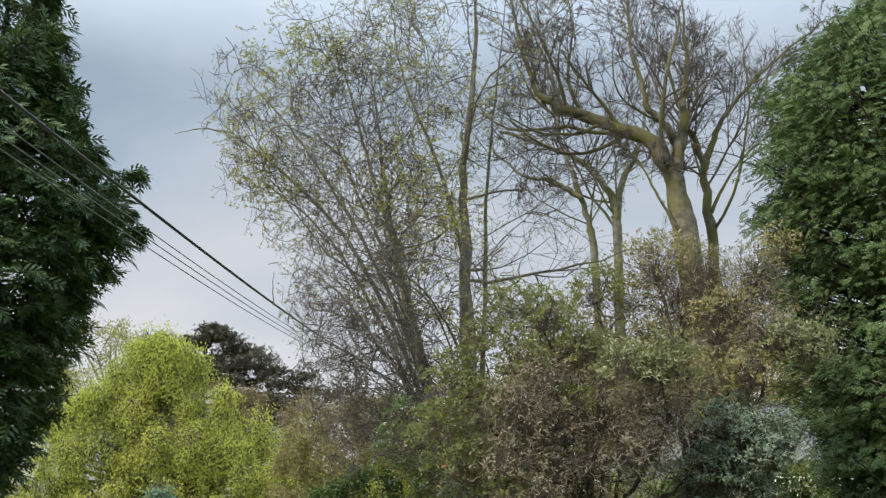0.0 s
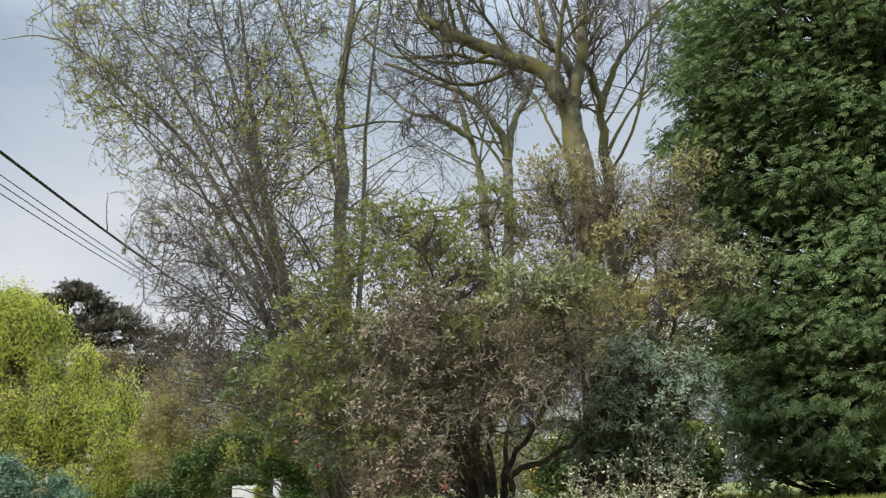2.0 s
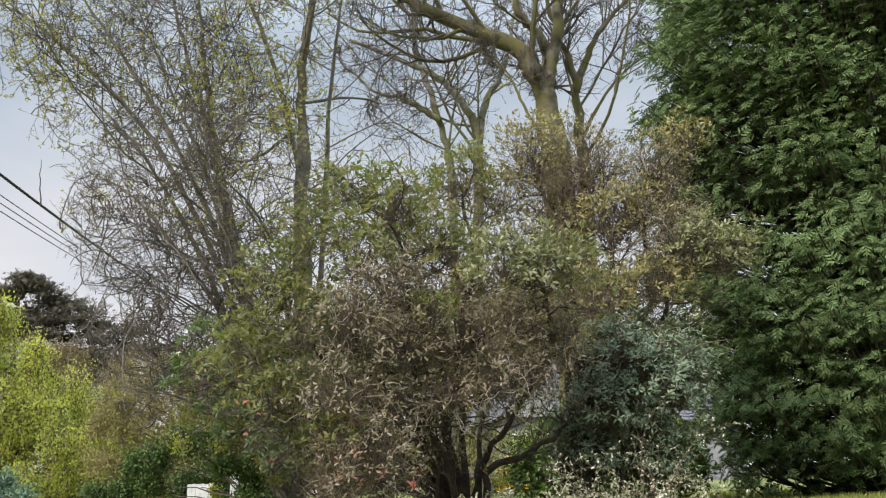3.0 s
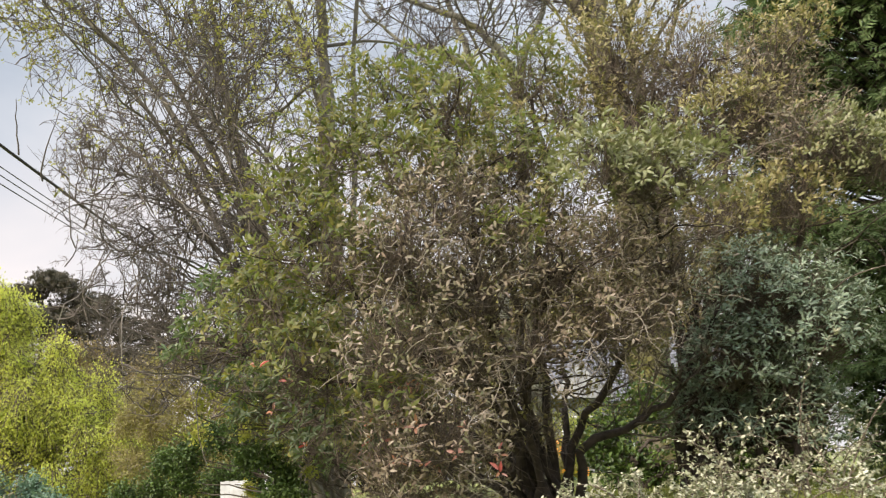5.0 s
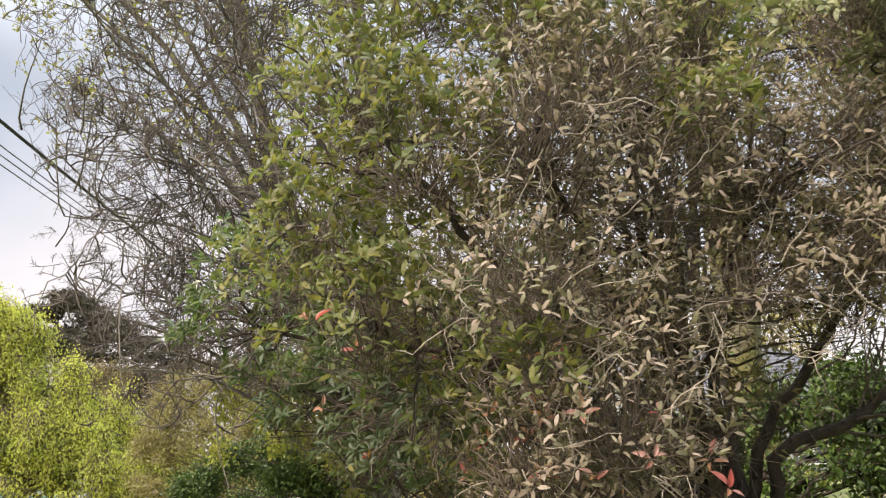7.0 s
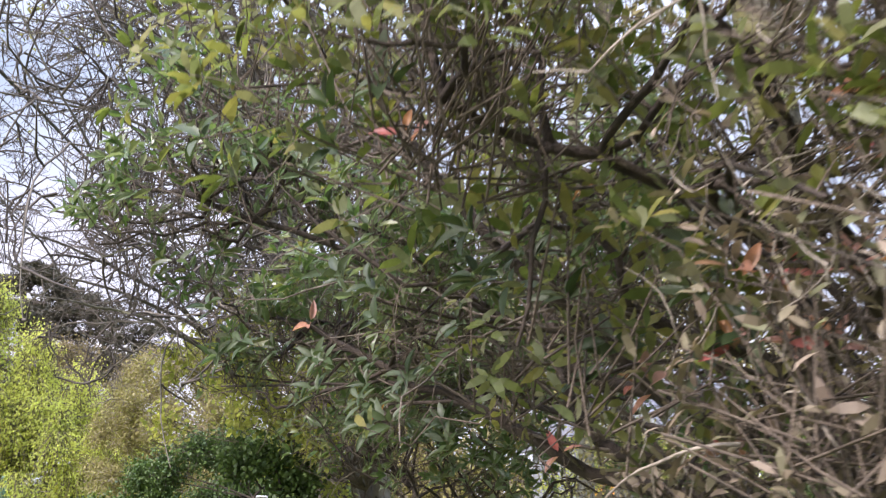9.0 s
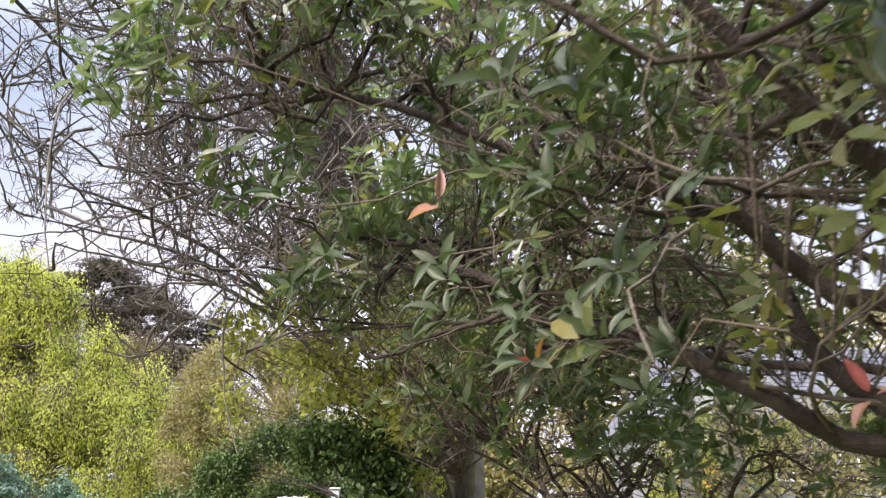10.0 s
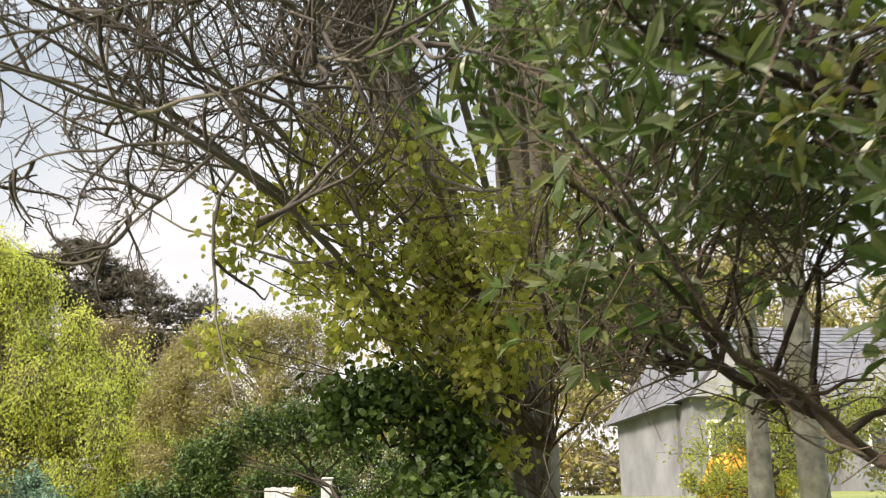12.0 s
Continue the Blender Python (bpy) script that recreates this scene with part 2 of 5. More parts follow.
def mesh_of(name, verts, faces, smooth=False):
    """A mesh from arrays: faces is (m, 3) or (m, 4)."""
    me = bpy.data.meshes.new(name)
    verts, faces = np.ascontiguousarray(verts, np.float32), np.ascontiguousarray(faces, np.int32)
    k = faces.shape[1]
    me.vertices.add(len(verts))
    me.vertices.foreach_set("co", verts.ravel())
    me.loops.add(faces.size)
    me.loops.foreach_set("vertex_index", faces.ravel())
    me.polygons.add(len(faces))
    me.polygons.foreach_set("loop_start", np.arange(0, faces.size, k, dtype=np.int32))
    me.polygons.foreach_set("use_smooth", np.full(len(faces), smooth))
    me.update(calc_edges=True)
    me.validate()
    return me


def part(name, mesh, mat, parent=None, label="", kind=""):
    """Links a mesh or bmesh as one object under a thing or a part; its coordinates are the world's."""
    if isinstance(mesh, bmesh.types.BMesh):
        me = bpy.data.meshes.new(name)
        mesh.to_mesh(me)
        mesh.free()
        mesh = me
    ob = new(name, mesh)
    if mat and not mesh.materials:
        mesh.materials.append(mat)
    if parent:
        base = Vector(parent.get("base", (0, 0, 0)))
        ob.parent = parent
        ob.matrix_parent_inverse = Matrix.Translation(-base)
        ob["base"] = (0.0, 0.0, 0.0)
    return tagged(ob, label, "", "", kind)


def thing(name, base, label, category, group="", kind=""):
    ob = new(name)
    ob.empty_display_size = 0.2
    ob.location = base
    ob["base"] = tuple(float(c) for c in base)
    return tagged(ob, label, category, group, kind)


def tubes(groups, sides):
    """Verts and quads of tapered tubes along groups of polylines: (P (n, k, 3), R (n, k))."""
    vs, fs, off = [], [], 0
    ang = np.arange(sides) * 2 * np.pi / sides
    for P, R in groups:
        n, k, _ = P.shape
        if not n:
            continue
        T = unit(np.gradient(P, axis=1))
        e, _ = basis(unit(T.mean(axis=1)))
        e1 = e[:, None, :] - (e[:, None, :] * T).sum(-1, keepdims=True) * T
        e1 = unit(e1)
        e2 = np.cross(T, e1)
        ring = e1[:, :, None, :] * np.cos(ang)[:, None] + e2[:, :, None, :] * np.sin(ang)[:, None]
        V = P[:, :, None, :] + ring * R[:, :, None, None]
        idx = np.arange(n * k * sides).reshape(n, k, sides) + off
        a, b = idx[:, :-1], idx[:, 1:]
        F = np.stack([a, np.roll(a, -1, 2), np.roll(b, -1, 2), b], -1).reshape(-1, 4)
        vs.append(V.reshape(-1, 3))
        fs.append(F)
        off += n * k * sides
    return np.concatenate(vs), np.concatenate(fs)


def curve_pts(points, n):
    """A smooth line through control points, n samples."""
    p = np.array(points, float)
    p = np.vstack([2 * p[0] - p[1], p, 2 * p[-1] - p[-2]])
    t = np.linspace(0, len(p) - 3 - 1e-6, n)
    i = t.astype(int)
    u = (t - i)[:, None]
    p0, p1, p2, p3 = p[i], p[i + 1], p[i + 2], p[i + 3]
    return 0.5 * (2 * p1 + (p2 - p0) * u + (2 * p0 - 5 * p1 + 4 * p2 - p3) * u ** 2 + (3 * p1 - p0 - 3 * p2 + p3) * u ** 3)


def limb(points, r0, r1, n=24, rng=None, rough=0.04):
    P = curve_pts(points, n)
    if rng is not None:
        P[1:-1] += rng.normal(0, rough, (n - 2, 3))
    s = np.linspace(0, 1, n)
    R = r0 + (r1 - r0) * s ** 0.8
    if rng is not None:
        R = R * (1 + rng.normal(0, 0.05, n))
    return P, R


def grow(S, D, L, R0, k, up, wob, rng, taper=0.3, droop=0.0):
    """Wandering shoots from S along D."""
    n = len(S)
    P = np.zeros((n, k, 3))
    P[:, 0] = S
    d = unit(D)
    step = (L / (k - 1))[:, None]
    bend = rng.normal(0, wob, (n, 3))
    for i in range(1, k):
        d = unit(d + bend * 0.5 + rng.normal(0, wob, (n, 3)) + np.array([0, 0, up - droop * i / k]))
        P[:, i] = P[:, i - 1] + d * step
    R = R0[:, None] * np.linspace(1, taper, k)
    return P, R


def sprout(P, R, m, t0, t1, spread, ratio, rr, k, up, wob, rng, taper=0.3, droop=0.0, rmin=0.002, flat=0.0):
    """m side shoots from each parent line."""
    n, kk, _ = P.shape
    t = rng.uniform(t0, t1, (n, m)) * (kk - 1)
    i = np.minimum(t.astype(int), kk - 2)
    u = (t - i)[..., None]
    rows = np.arange(n)[:, None]
    S = P[rows, i] * (1 - u) + P[rows, i + 1] * u
    T = unit(P[rows, i + 1] - P[rows, i])
    r = R[rows, i] * (1 - u[..., 0]) + R[rows, i + 1] * u[..., 0]
    plen = np.linalg.norm(np.diff(P, axis=1), axis=2).sum(1)[:, None]
    e1, e2 = basis(T)
    phi = rng.uniform(0, 2 * np.pi, (n, m))[..., None]
    th = np.radians(rng.normal(spread, spread * 0.25, (n, m)))[..., None]
    D = np.cos(th) * T + np.sin(th) * (np.cos(phi) * e1 + np.sin(phi) * e2)
    D[..., 2] *= 1 - flat
    L = plen * ratio * (1.15 - 0.6 * t / (kk - 1)) * rng.uniform(0.6, 1.3, (n, m))
    return grow(S.reshape(-1, 3), D.reshape(-1, 3), L.ravel(), np.maximum(r.ravel() * rr, rmin), k, up, wob, rng, taper, droop)


LEAF = (np.array([[0, 0, 0], [0.22, 0.36, 0.05], [0.60, 0.46, 0.05], [1, 0, -0.12], [0.60, -0.46, 0.05], [0.22, -0.36, 0.05], [0.45, 0, -0.03]]),
        np.array([[0, 6, 1], [1, 6, 2], [2, 6, 3], [3, 6, 4], [4, 6, 5], [5, 6, 0]]))
LEAF4 = (np.array([[0, 0, 0], [0.3, 0.42, 0.06], [0.72, 0.38, 0.04], [1, 0, -0.10], [0.72, -0.38, 0.04], [0.3, -0.42, 0.06]]),
         np.array([[0, 5, 1], [1, 5, 4], [1, 4, 2], [2, 4, 3]]))
BLADE = (np.array([[0, 0, 0], [0.42, 0.5, 0.06], [1, 0, -0.08], [0.42, -0.5, 0.06]]), np.array([[0, 2, 1], [0, 3, 2]]))


def frond_template(pairs):
    """A flat cypress spray: a midrib with side lobes that point forwards."""
    v, fcs = [], []

    def lobe(u, side, length, wide, ang):
        b = np.array([u, 0.0])
        d = np.array([math.cos(ang), side * math.sin(ang)])
        p = np.array([-d[1], d[0]])
        for q in (b, b + d * length * 0.5 + p * wide, b + d * length, b + d * length * 0.5 - p * wide):
            v.append([q[0], q[1], -0.28 * q[0] ** 2 - 0.12 * abs(q[1])])
        o = len(v) - 4
        fcs.extend([[o, o + 1, o + 2], [o, o + 2, o + 3]])

    for i in range(pairs):
        u = 0.05 + 0.75 * i / pairs
        for s in (1, -1):
            lobe(u, s, 0.50 - 0.22 * i / pairs, 0.062, 0.8)
    lobe(0.0, 1, 1.0, 0.05, 0.0)
    return np.array(v), np.array(fcs)


FROND = frond_template(3)
TUFT = (np.array([q for a in range(9) for q in ([0, 0, 0], [0.9, 0.55 * math.cos(a * 0.7 * 2), 0.5 * math.sin(a * 1.4)], [0.75, 0.55 * math.cos(a * 1.4) + 0.12, 0.5 * math.sin(a * 1.4) + 0.1])]),
        np.array([[3 * a, 3 * a + 1, 3 * a + 2] for a in range(9)]))


def scatter(template, C, A, N, L, W):
    """Copies of a flat template: base C, axis A, upper side N, length L, width W."""
    tv, tf = template
    A = unit(A)
    side = unit(np.cross(N, A))
    nr = np.cross(A, side)
    V = (C[:, None] + A[:, None] * (tv[None, :, 0:1] * L[:, None, None]) + side[:, None] * (tv[None, :, 1:2] * W[:, None, None])
         + nr[:, None] * (tv[None, :, 2:3] * L[:, None, None]))
    F = tf[None] + (np.arange(len(C)) * len(tv))[:, None, None]
    return V.reshape(-1, 3), F.reshape(-1, 3)


def whorls(C, A, m, open_deg, rng, L, jitter=0.25):
    """m leaves round each shoot tip: base, axis, normal, length arrays."""
    n = len(C)
    A = unit(A)
    e1, e2 = basis(A)
    phi = (np.arange(m) * 2 * np.pi / m)[None] + rng.uniform(0, 6.28, (n, 1)) + rng.normal(0, 0.3, (n, m))
    th = np.radians(rng.normal(open_deg, 16, (n, m)))
    D = np.cos(th)[..., None] * A[:, None] + np.sin(th)[..., None] * (np.cos(phi)[..., None] * e1[:, None] + np.sin(phi)[..., None] * e2[:, None])
    D = unit(D + rng.normal(0, jitter, (n, m, 3)) * 0.5)
    N = unit(A[:, None] * 1.0 + rng.normal(0, 0.3, (n, m, 3)))
    CC = C[:, None] + A[:, None] * rng.uniform(-0.03, 0.01, (n, m, 1)) + D * 0.01
    LL = L * rng.uniform(0.7, 1.2, (n, m))
    return CC.reshape(-1, 3), D.reshape(-1, 3), N.reshape(-1, 3), LL.ravel()


def sphere_pts(n, rng):
    return unit(rng.normal(0, 1, (n, 3)))


def smooth01(a, b, x):
    t = np.clip((x - a) / (b - a), 0, 1)
    return t * t * (3 - 2 * t)


def ground_z(x, y):
    """Lane level at the walk; a bank up to the garden lawn on the east side."""
    x, y = np.asarray(x, float), np.asarray(y, float)
    z = 1.34 * smooth01(0.6, 1.9, x) + 0.02 * np.clip(x - 1.9, 0, 40) + 0.012 * np.clip(y - 16, 0, 40) * smooth01(0.6, 3, x)
    z = z + 0.5 * smooth01(-3.4, -5.0, x) + 0.02 * np.sin(x * 1.7) * np.cos(y * 1.3)
    return z


# ---- ground ----
def axis_lines(lo, hi, fine, far):
    near = np.arange(lo, hi + 1e-6, fine)
    steps = np.geomspace(fine, far, 26)
    return np.concatenate([lo - np.cumsum(steps)[::-1], near, hi + np.cumsum(steps)])


gx, gy = axis_lines(-8, 14, 0.35, 260), axis_lines(-6, 34, 0.5, 260)
GX, GY = np.meshgrid(gx, gy)
GV = np.stack([GX, GY, ground_z(GX, GY)], -1).reshape(-1, 3)
gi = np.arange(GX.size).reshape(GX.shape)
GF = np.stack([gi[:-1, :-1], gi[:-1, 1:], gi[1:, 1:], gi[1:, :-1]], -1).reshape(-1, 4)
ground = part("ground", mesh_of("ground", GV, GF, True), M_LAWN)
tagged(ground, "rough yellow-green garden lawn rising in a bank beside the lane", "ground", kind="structure")
# the lane that is walked on, a strip just above the ground sheet
ly = np.arange(-20, 90, 1.0)
lx = np.linspace(-2.6, 0.45, 8)
LX, LY = np.meshgrid(lx, ly)
LV = np.stack([LX, LY, ground_z(LX, LY) + 0.03], -1).reshape(-1, 3)
li = np.arange(LX.size).reshape(LX.shape)
lane = part("lane", mesh_of("lane", LV, np.stack([li[:-1, :-1], li[:-1, 1:], li[1:, 1:], li[1:, :-1]], -1).reshape(-1, 4), True), M_LANE)
tagged(lane, "narrow dark asphalt lane under overhanging shrubs", "road", kind="structure")


# ---- bare and budding trees ----
def bare_tree(name, label, base, stems, counts, seed, bark, twig_bark, bud=None, bud_n=0, bud_len=0.05, up=0.05, droop=0.0, ratios=(0.5, 0.42, 0.4, 0.45), wob=0.16, spread=48, near_stems=0, twig_r=0.0036, edge=None):
    """stems: (control points, foot radius, tip radius). counts: side shoots per level."""
    rng = np.random.default_rng(seed)
    tree = thing(name, base, label, "tree")
    lims = []
    for pts, r0, r1 in stems:
        P, R = limb(pts, r0, r1, 28, rng, min(0.03, r0 * 0.14))
        R = R * (1 + rng.normal(0, 0.06, 28))
        lims.append((P[None], R[None]))
    for i, g in enumerate(lims):
        part("trunk" if i == 0 else "limb", mesh_of(name + "_limb", *tubes([g], 10), True), bark, tree)
    P1 = np.concatenate([g[0] for g in lims])
    R1 = np.concatenate([g[1] for g in lims])
    nf = len(stems) - near_stems
    a = sprout(P1[:nf], R1[:nf], counts[0], 0.35, 1.0, spread, ratios[0], 0.34, 9, up * 1.5, wob * 0.8, rng, 0.35, droop * 0.4, 0.012)
    if near_stems:
        a2 = sprout(P1[nf:], R1[nf:], counts[0], 0.3, 1.0, spread * 1.0, 0.42, 0.34, 9, 0.07, wob * 0.9, rng, 0.35, 0.0, 0.009)
        a = (np.concatenate([a[0], a2[0]]), np.concatenate([a[1], a2[1]]))
    b = sprout(*a, counts[1], 0.2, 1.0, spread, ratios[1], 0.6, 7, up, wob, rng, 0.35, droop, 0.010)
    c = sprout(*b, counts[2], 0.15, 1.0, spread, ratios[2], 0.6, 4, up, wob, rng, 0.4, droop, 0.0066)
    cut = (len(stems) - near_stems) * counts[0] * counts[1] * counts[2]
    far, near = (c[0][:cut], c[1][:cut]), (c[0][cut:], c[1][cut:])
    if edge:
        # the uneven outer edge of the crown towards the lane
        far, near, b = [(P[ok], R[ok]) for P, R, ok in [
            (P, R, P[:, -1, 0] > np.interp(P[:, -1, 2], *edge) + rng.normal(0, 0.3, len(P))) for P, R in (far, near, b)]]
    if near_stems:
        ok = (far[0][:, -1, 2] > 5.5) | (rng.uniform(0, 1, len(far[0])) < 0.2)
        far = (far[0][ok], far[1][ok])
        b = (b[0][(b[0][:, -1, 2] > 5.0) | (b[0][:, -1, 1] < 18.4)], b[1][(b[0][:, -1, 2] > 5.0) | (b[0][:, -1, 1] < 18.4)])
    # the low limbs are sparse and lift their tips above head height
    keep = (rng.uniform(0, 1, len(near[0])) < np.interp(near[0][:, -1, 2], [2.6, 4.0], [0.5, 0.8]) * np.interp(near[0][:, -1, 0], [-0.9, -0.1], [1.0, 0.32])) & (near[0][:, -1, 2] > 2.6) & (near[0][:, -1, 1] > 15.2)
    b = (b[0][b[0][:, -1, 2] > 2.5 - 9 * (near_stems == 0)], b[1][b[0][:, -1, 2] > 2.5 - 9 * (near_stems == 0)])
    near = (near[0][keep], near[1][keep] * 0.7)
    c = (np.concatenate([far[0], near[0]]), np.concatenate([far[1], near[1]]))
    d = sprout(*far, counts[3], 0.2, 1.0, spread * 0.9, ratios[3], 0.7, 2, up, wob, rng, 0.6, droop, twig_r)
    dn = sprout(*near, counts[3] + 4, 0.1, 1.0, spread, ratios[3] * 0.9, 0.7, 4, up - 0.06, wob * 1.4, rng, 0.5, 0.1, 0.0026) if near_stems else None
    for i in range(len(a[0])):
        if edge and a[0][i, -1, 0] < np.interp(a[0][i, -1, 2], *edge) - 0.3:
            continue
        part("branch", mesh_of(name + "_branch", *tubes([(a[0][i:i + 1], a[1][i:i + 1])], 5), True), bark, tree)
    part("branchwork", mesh_of(name + "_branches", *tubes([b], 4), True), twig_bark, tree, kind="stuff")
    part("twig_mass", mesh_of(name + "_twigs", *tubes([c, d] + ([dn] if near_stems else []), 3), True), twig_bark, tree, "fine leafless twigs", "stuff")
    if bud:
        tips = np.concatenate([c[0][:, -1], d[0][:, -1], d[0][:, 1], dn[0][:, -1]])
        dirs = np.concatenate([c[0][:, -1] - c[0][:, -2], d[0][:, -1] - d[0][:, -2], d[0][:, 1] - d[0][:, 0], dn[0][:, -1] - dn[0][:, -2]])
        clump_noise = np.sin(tips[:, 0] * 1.3 + 1) + np.sin(tips[:, 2] * 1.7) + np.sin(tips[:, 1] * 1.1) + rng.normal(0, 1.4, len(tips)) - 3.0 * (tips[:, 2] < 5.5)
        keep = np.argsort(-clump_noise)[:bud_n]
        C, D, N, L = whorls(tips[keep], dirs[keep], 3, 45, rng, bud_len)
        part("young_foliage", mesh_of(name + "_buds", *scatter(BLADE, C, D, N, L, L * 0.6)), bud, tree, "small opening yellow-green leaves", "stuff")
    return tree


bare_tree("beech_tree", "many-stemmed beech with fine twigs and first yellow-green leaves", (0.6, 19.6, 0.2), [
    ([(0.6, 19.6, 0.0), (0.55, 19.6, 3.5), (0.5, 19.6, 7.5), (0.46, 19.6, 9.5), (0.75, 19.6, 12.3), (0.8, 19.7, 15.0)], 0.20, 0.025),
    ([(0.4, 19.5, 0.0), (-0.2, 19.5, 3.5), (-0.9, 19.6, 6.8), (-1.35, 19.6, 9.5), (-1.7, 19.6, 12.0)], 0.12, 0.02),
    ([(0.5, 19.4, 0.5), (-0.4, 19.2, 4.5), (-1.5, 19.1, 7.2), (-3.1, 19.0, 9.8), (-4.5, 19.0, 11.5)], 0.085, 0.008),
    ([(0.3, 19.3, 1.5), (-0.8, 19.0, 5.2), (-2.3, 18.9, 7.9), (-4.1, 18.8, 9.6), (-5.1, 18.8, 10.1), (-5.9, 18.8, 10.0)], 0.07, 0.006),
    ([(0.3, 19.3, 2.0), (-1.2, 19.0, 5.6), (-2.6, 18.9, 7.8), (-4.1, 18.8, 9.0)], 0.065, 0.006),
    ([(0.4, 19.4, 2.0), (-0.9, 19.3, 7.0), (-1.8, 19.3, 10.0), (-2.5, 19.3, 12.6)], 0.085, 0.010),
    ([(0.5, 19.4, 0.5), (-0.2, 18.9, 3.5), (-1.3, 18.3, 5.2), (-2.1, 18.0, 6.2), (-2.9, 18.0, 6.7)], 0.075, 0.008),
    ([(0.6, 19.6, 1.0), (0.6, 19.3, 6.0), (0.0, 19.0, 9.0), (-0.9, 18.8, 11.4), (-1.2, 18.8, 13.2)], 0.085, 0.010),
    ([(0.6, 19.6, 1.0), (0.9, 19.9, 6.0), (1.0, 20.0, 9.0), (1.3, 20.0, 12.0), (1.6, 20.0, 14.6)], 0.08, 0.010),
    ([(0.4, 19.4, 1.0), (-0.8, 18.6, 3.4), (-1.6, 18.0, 4.0), (-2.4, 17.6, 4.1)], 0.035, 0.005),
    ([(0.2, 19.4, 2.0), (-0.8, 19.0, 6.0), (-2.0, 19.0, 9.0), (-2.8, 19.0, 10.8)], 0.06, 0.008),
    ([(0.6, 19.5, 1.5), (0.5, 18.2, 4.4), (-0.2, 17.2, 5.8), (-1.0, 16.4, 6.4)], 0.055, 0.008),
    ([(0.5, 19.4, 1.5), (-0.2, 18.0, 3.6), (-1.2, 16.8, 4.4), (-2.4, 16.0, 4.4)], 0.032, 0.005),
    ([(0.6, 19.5, 2.0), (0.9, 18.2, 4.2), (0.7, 17.0, 4.8), (0.3, 16.0, 4.9)], 0.03, 0.005),
    ([(0.4, 19.4, 1.6), (-1.0, 18.4, 3.2), (-1.8, 17.4, 3.6), (-2.5, 16.8, 3.7)], 0.03, 0.005),
    ([(0.5, 19.4, 2.4), (0.0, 18.0, 4.4), (-1.3, 16.8, 5.1), (-2.5, 16.4, 5.2)], 0.03, 0.005),
    ([(0.5, 19.4, 2.0), (0.2, 18.0, 3.4), (-0.8, 16.6, 4.0), (-1.8, 15.6, 3.9)], 0.028, 0.005),
    ([(0.6, 19.4, 2.6), (0.2, 17.8, 4.8), (-0.4, 16.6, 5.8), (-1.6, 15.8, 6.2)], 0.03, 0.005),
    ([(0.3, 19.2, 1.6), (-0.4, 18.0, 2.5), (-1.1, 16.9, 2.95), (-1.9, 16.0, 3.0)], 0.03, 0.005),
    ([(0.2, 19.2, 2.0), (-0.6, 18.2, 2.9), (-1.4, 17.3, 3.25), (-2.3, 16.6, 3.35)], 0.03, 0.005),
    ([(0.3, 19.2, 1.8), (-0.1, 17.8, 2.9), (-0.6, 16.6, 3.25), (-1.3, 15.6, 3.3)], 0.028, 0.005),
    ([(0.4, 19.2, 2.0), (-0.5, 18.0, 3.8), (-1.4, 17.0, 4.5), (-2.3, 16.3, 4.6)], 0.03, 0.005),
    ([(0.5, 19.2, 2.6), (-0.3, 17.8, 4.6), (-1.0, 16.8, 5.2), (-1.9, 16.0, 5.3)], 0.03, 0.005),
], (11, 7, 5, 4), 11, B_BEECH, B_BTWIG, M_BUD, 10500, 0.050, 0.025, 0.06, (0.36, 0.48, 0.60, 0.58), 0.19, 56, 11, 0.0044, ([2.5, 4.0, 6.3, 7.2, 8.4, 10.0, 12.0, 14.0], [-2.0, -2.2, -2.7, -3.3, -4.0, -5.0, -4.4, -2.6]))

